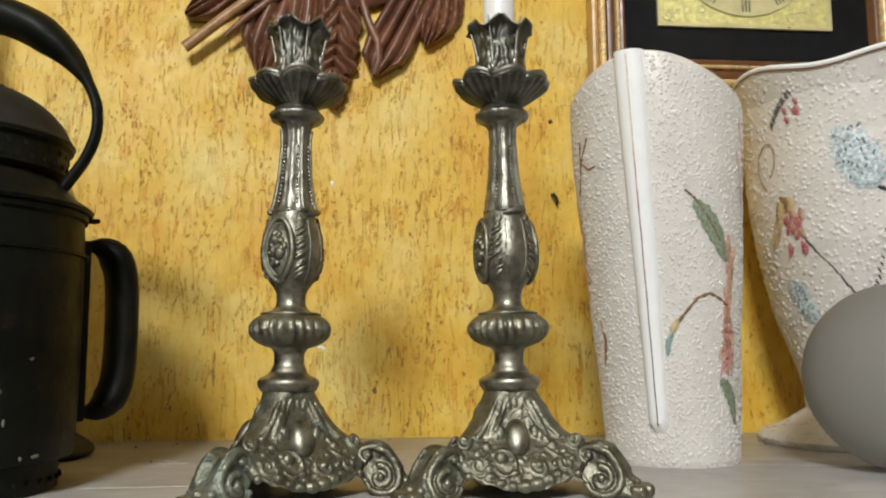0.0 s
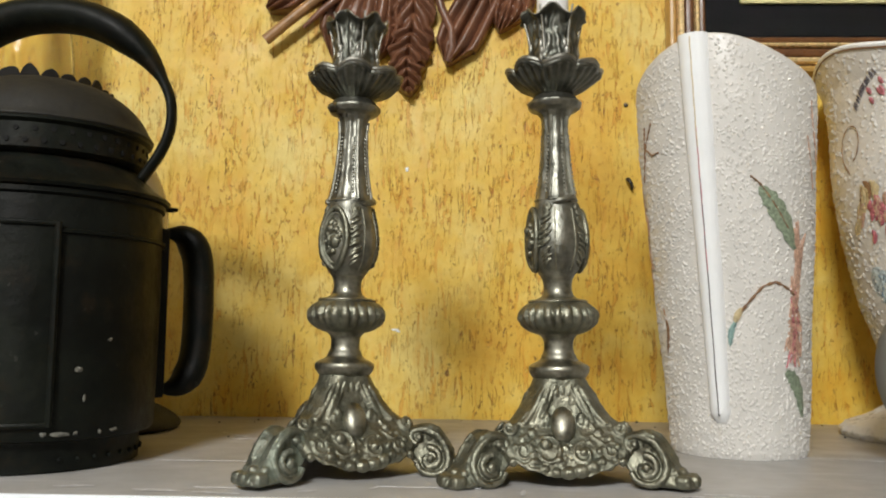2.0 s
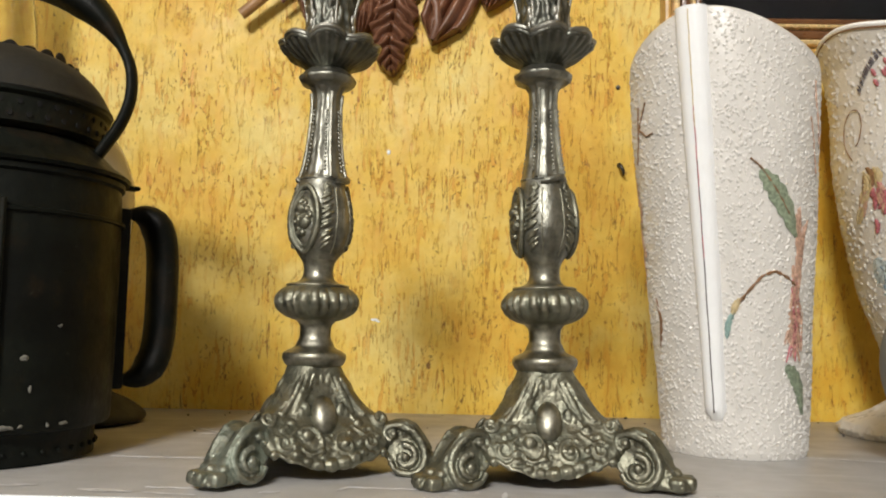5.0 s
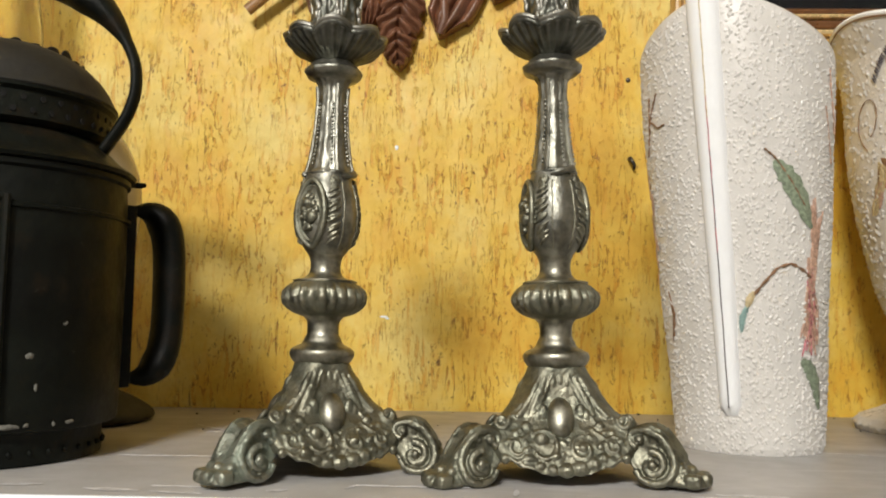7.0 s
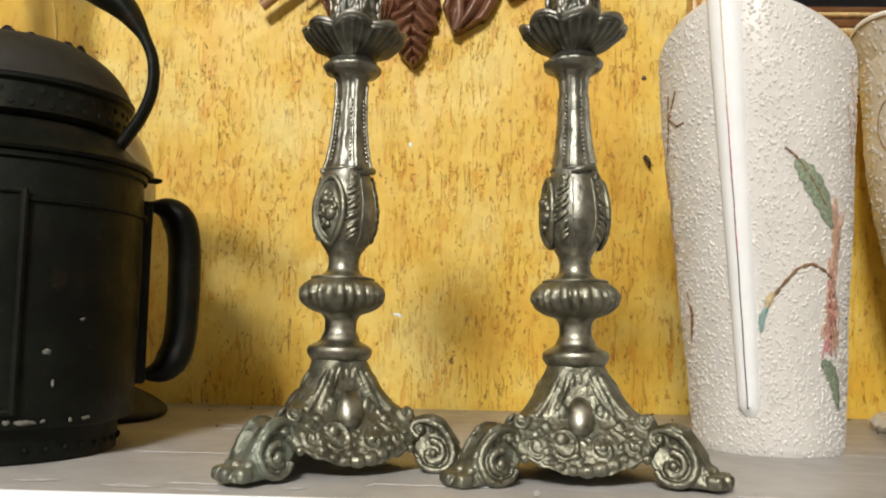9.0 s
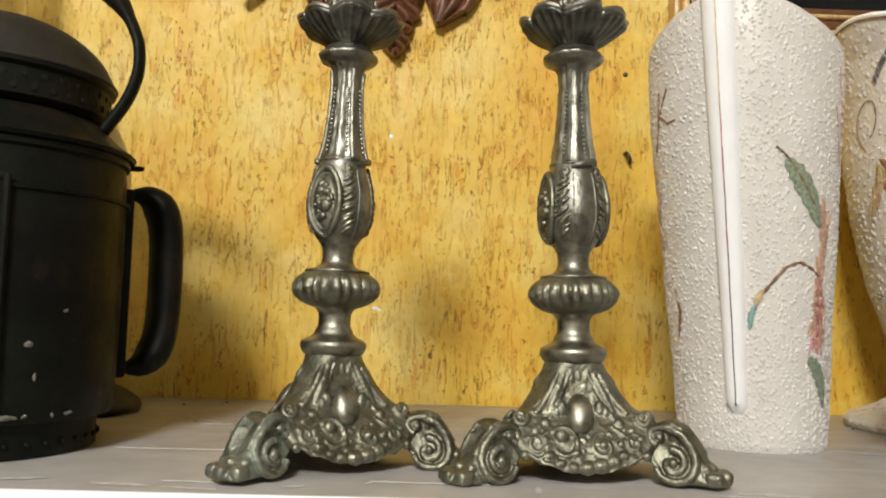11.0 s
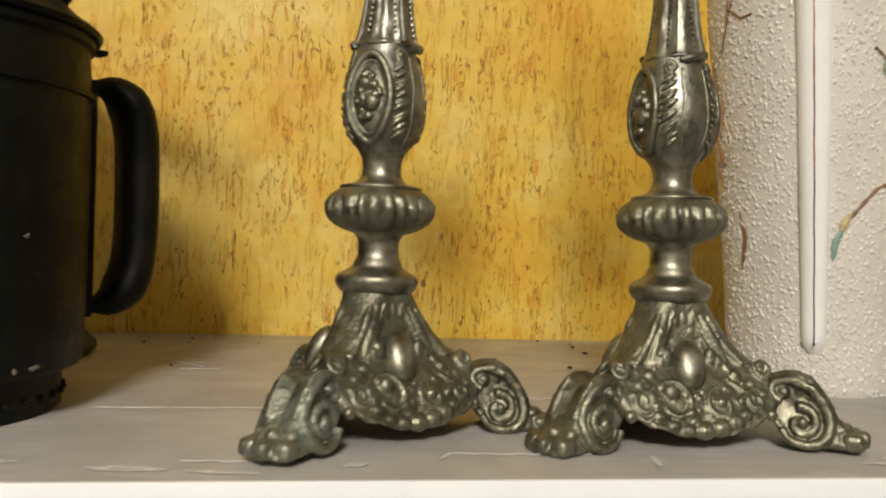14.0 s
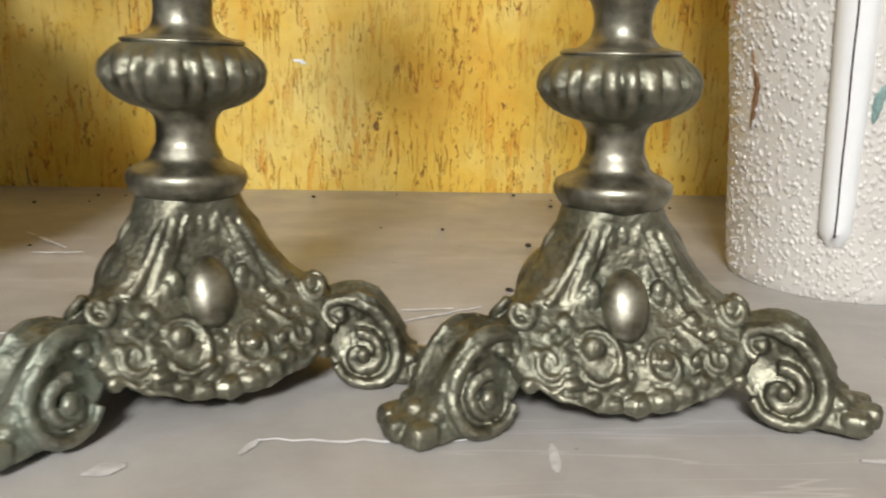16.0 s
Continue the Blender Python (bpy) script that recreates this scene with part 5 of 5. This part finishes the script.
# ---------- fixings in the wall ----------
screw = empty("wall_plug", pose(0.0985, WALL_Y, 0.3010), "small dark screw head in the wall", "screw")
bm = bmesh.new()
lathe(bm, [(0.0004, 0.0022), (0.0016, 0.0020), (0.0021, 0.0010), (0.0021, -0.003)], 16)
bmesh.ops.rotate(bm, verts=bm.verts, matrix=Matrix.Rotation(math.pi / 2, 3, "X"))
part("head", bm, STEEL, screw)
nail = empty("bent_nail", pose(0.1010, WALL_Y, 0.2250), "rusty bent nail in the wall with a dark drip", "nail")
bm = bmesh.new()
tube(bm, [(-0.002, 0.002, 0.003), (-0.002, -0.005, 0.0028), (-0.0012, -0.0075, 0.001), (0.0008, -0.0078, -0.003), (0.0018, -0.0074, -0.006)], [0.0016, 0.0017, 0.0018, 0.0016, 0.0012], 9)
part("shank", bm, STEEL, nail)
bm = bmesh.new()
blob(bm, (0.0025, -0.0002, -0.003), (0.0012, 0.0004, 0.0045), None, 12, 8)
part("stain", bm, RUST_BROWN, nail, "dark stain")

# ---------- crumbs and flecks ----------
rng = random.Random(21)
bm = bmesh.new()
for k in range(46):
    x = rng.uniform(-0.36, 0.36)
    y = WALL_Y - 0.004 - abs(rng.gauss(0, 0.05)) if k < 34 else rng.uniform(-0.06, 0.25)
    q = rng.uniform(0.0005, 0.0016)
    blob(bm, (x, y, q * 0.5), (q * rng.uniform(0.8, 1.8), q, q * 0.7), Matrix.Rotation(rng.uniform(0, 3), 3, "Z"), 7, 5)
tagged(obj("crumbs", bm, STEEL), "dark crumbs of dirt scattered on the shelf", "dirt", kind="stuff")
for x, z, w, h in ((-0.112, 0.237, 0.0016, 0.0022), (-0.121, 0.083, 0.0036, 0.0011), (-0.118, 0.0815, 0.002, 0.0008)):
    bm = bmesh.new()
    blob(bm, (x, WALL_Y, z), (w, 0.0006, h), None, 12, 6)
    for v in bm.verts:
        v.co += Vector((0.0007 * noise.noise(v.co * 700), 0, 0.0007 * noise.noise(v.co * 650)))
    tagged(obj("paint_fleck", bm, WHITE_EDGE), "small white paint fleck on the yellow wall", "paint fleck", "paint flecks")
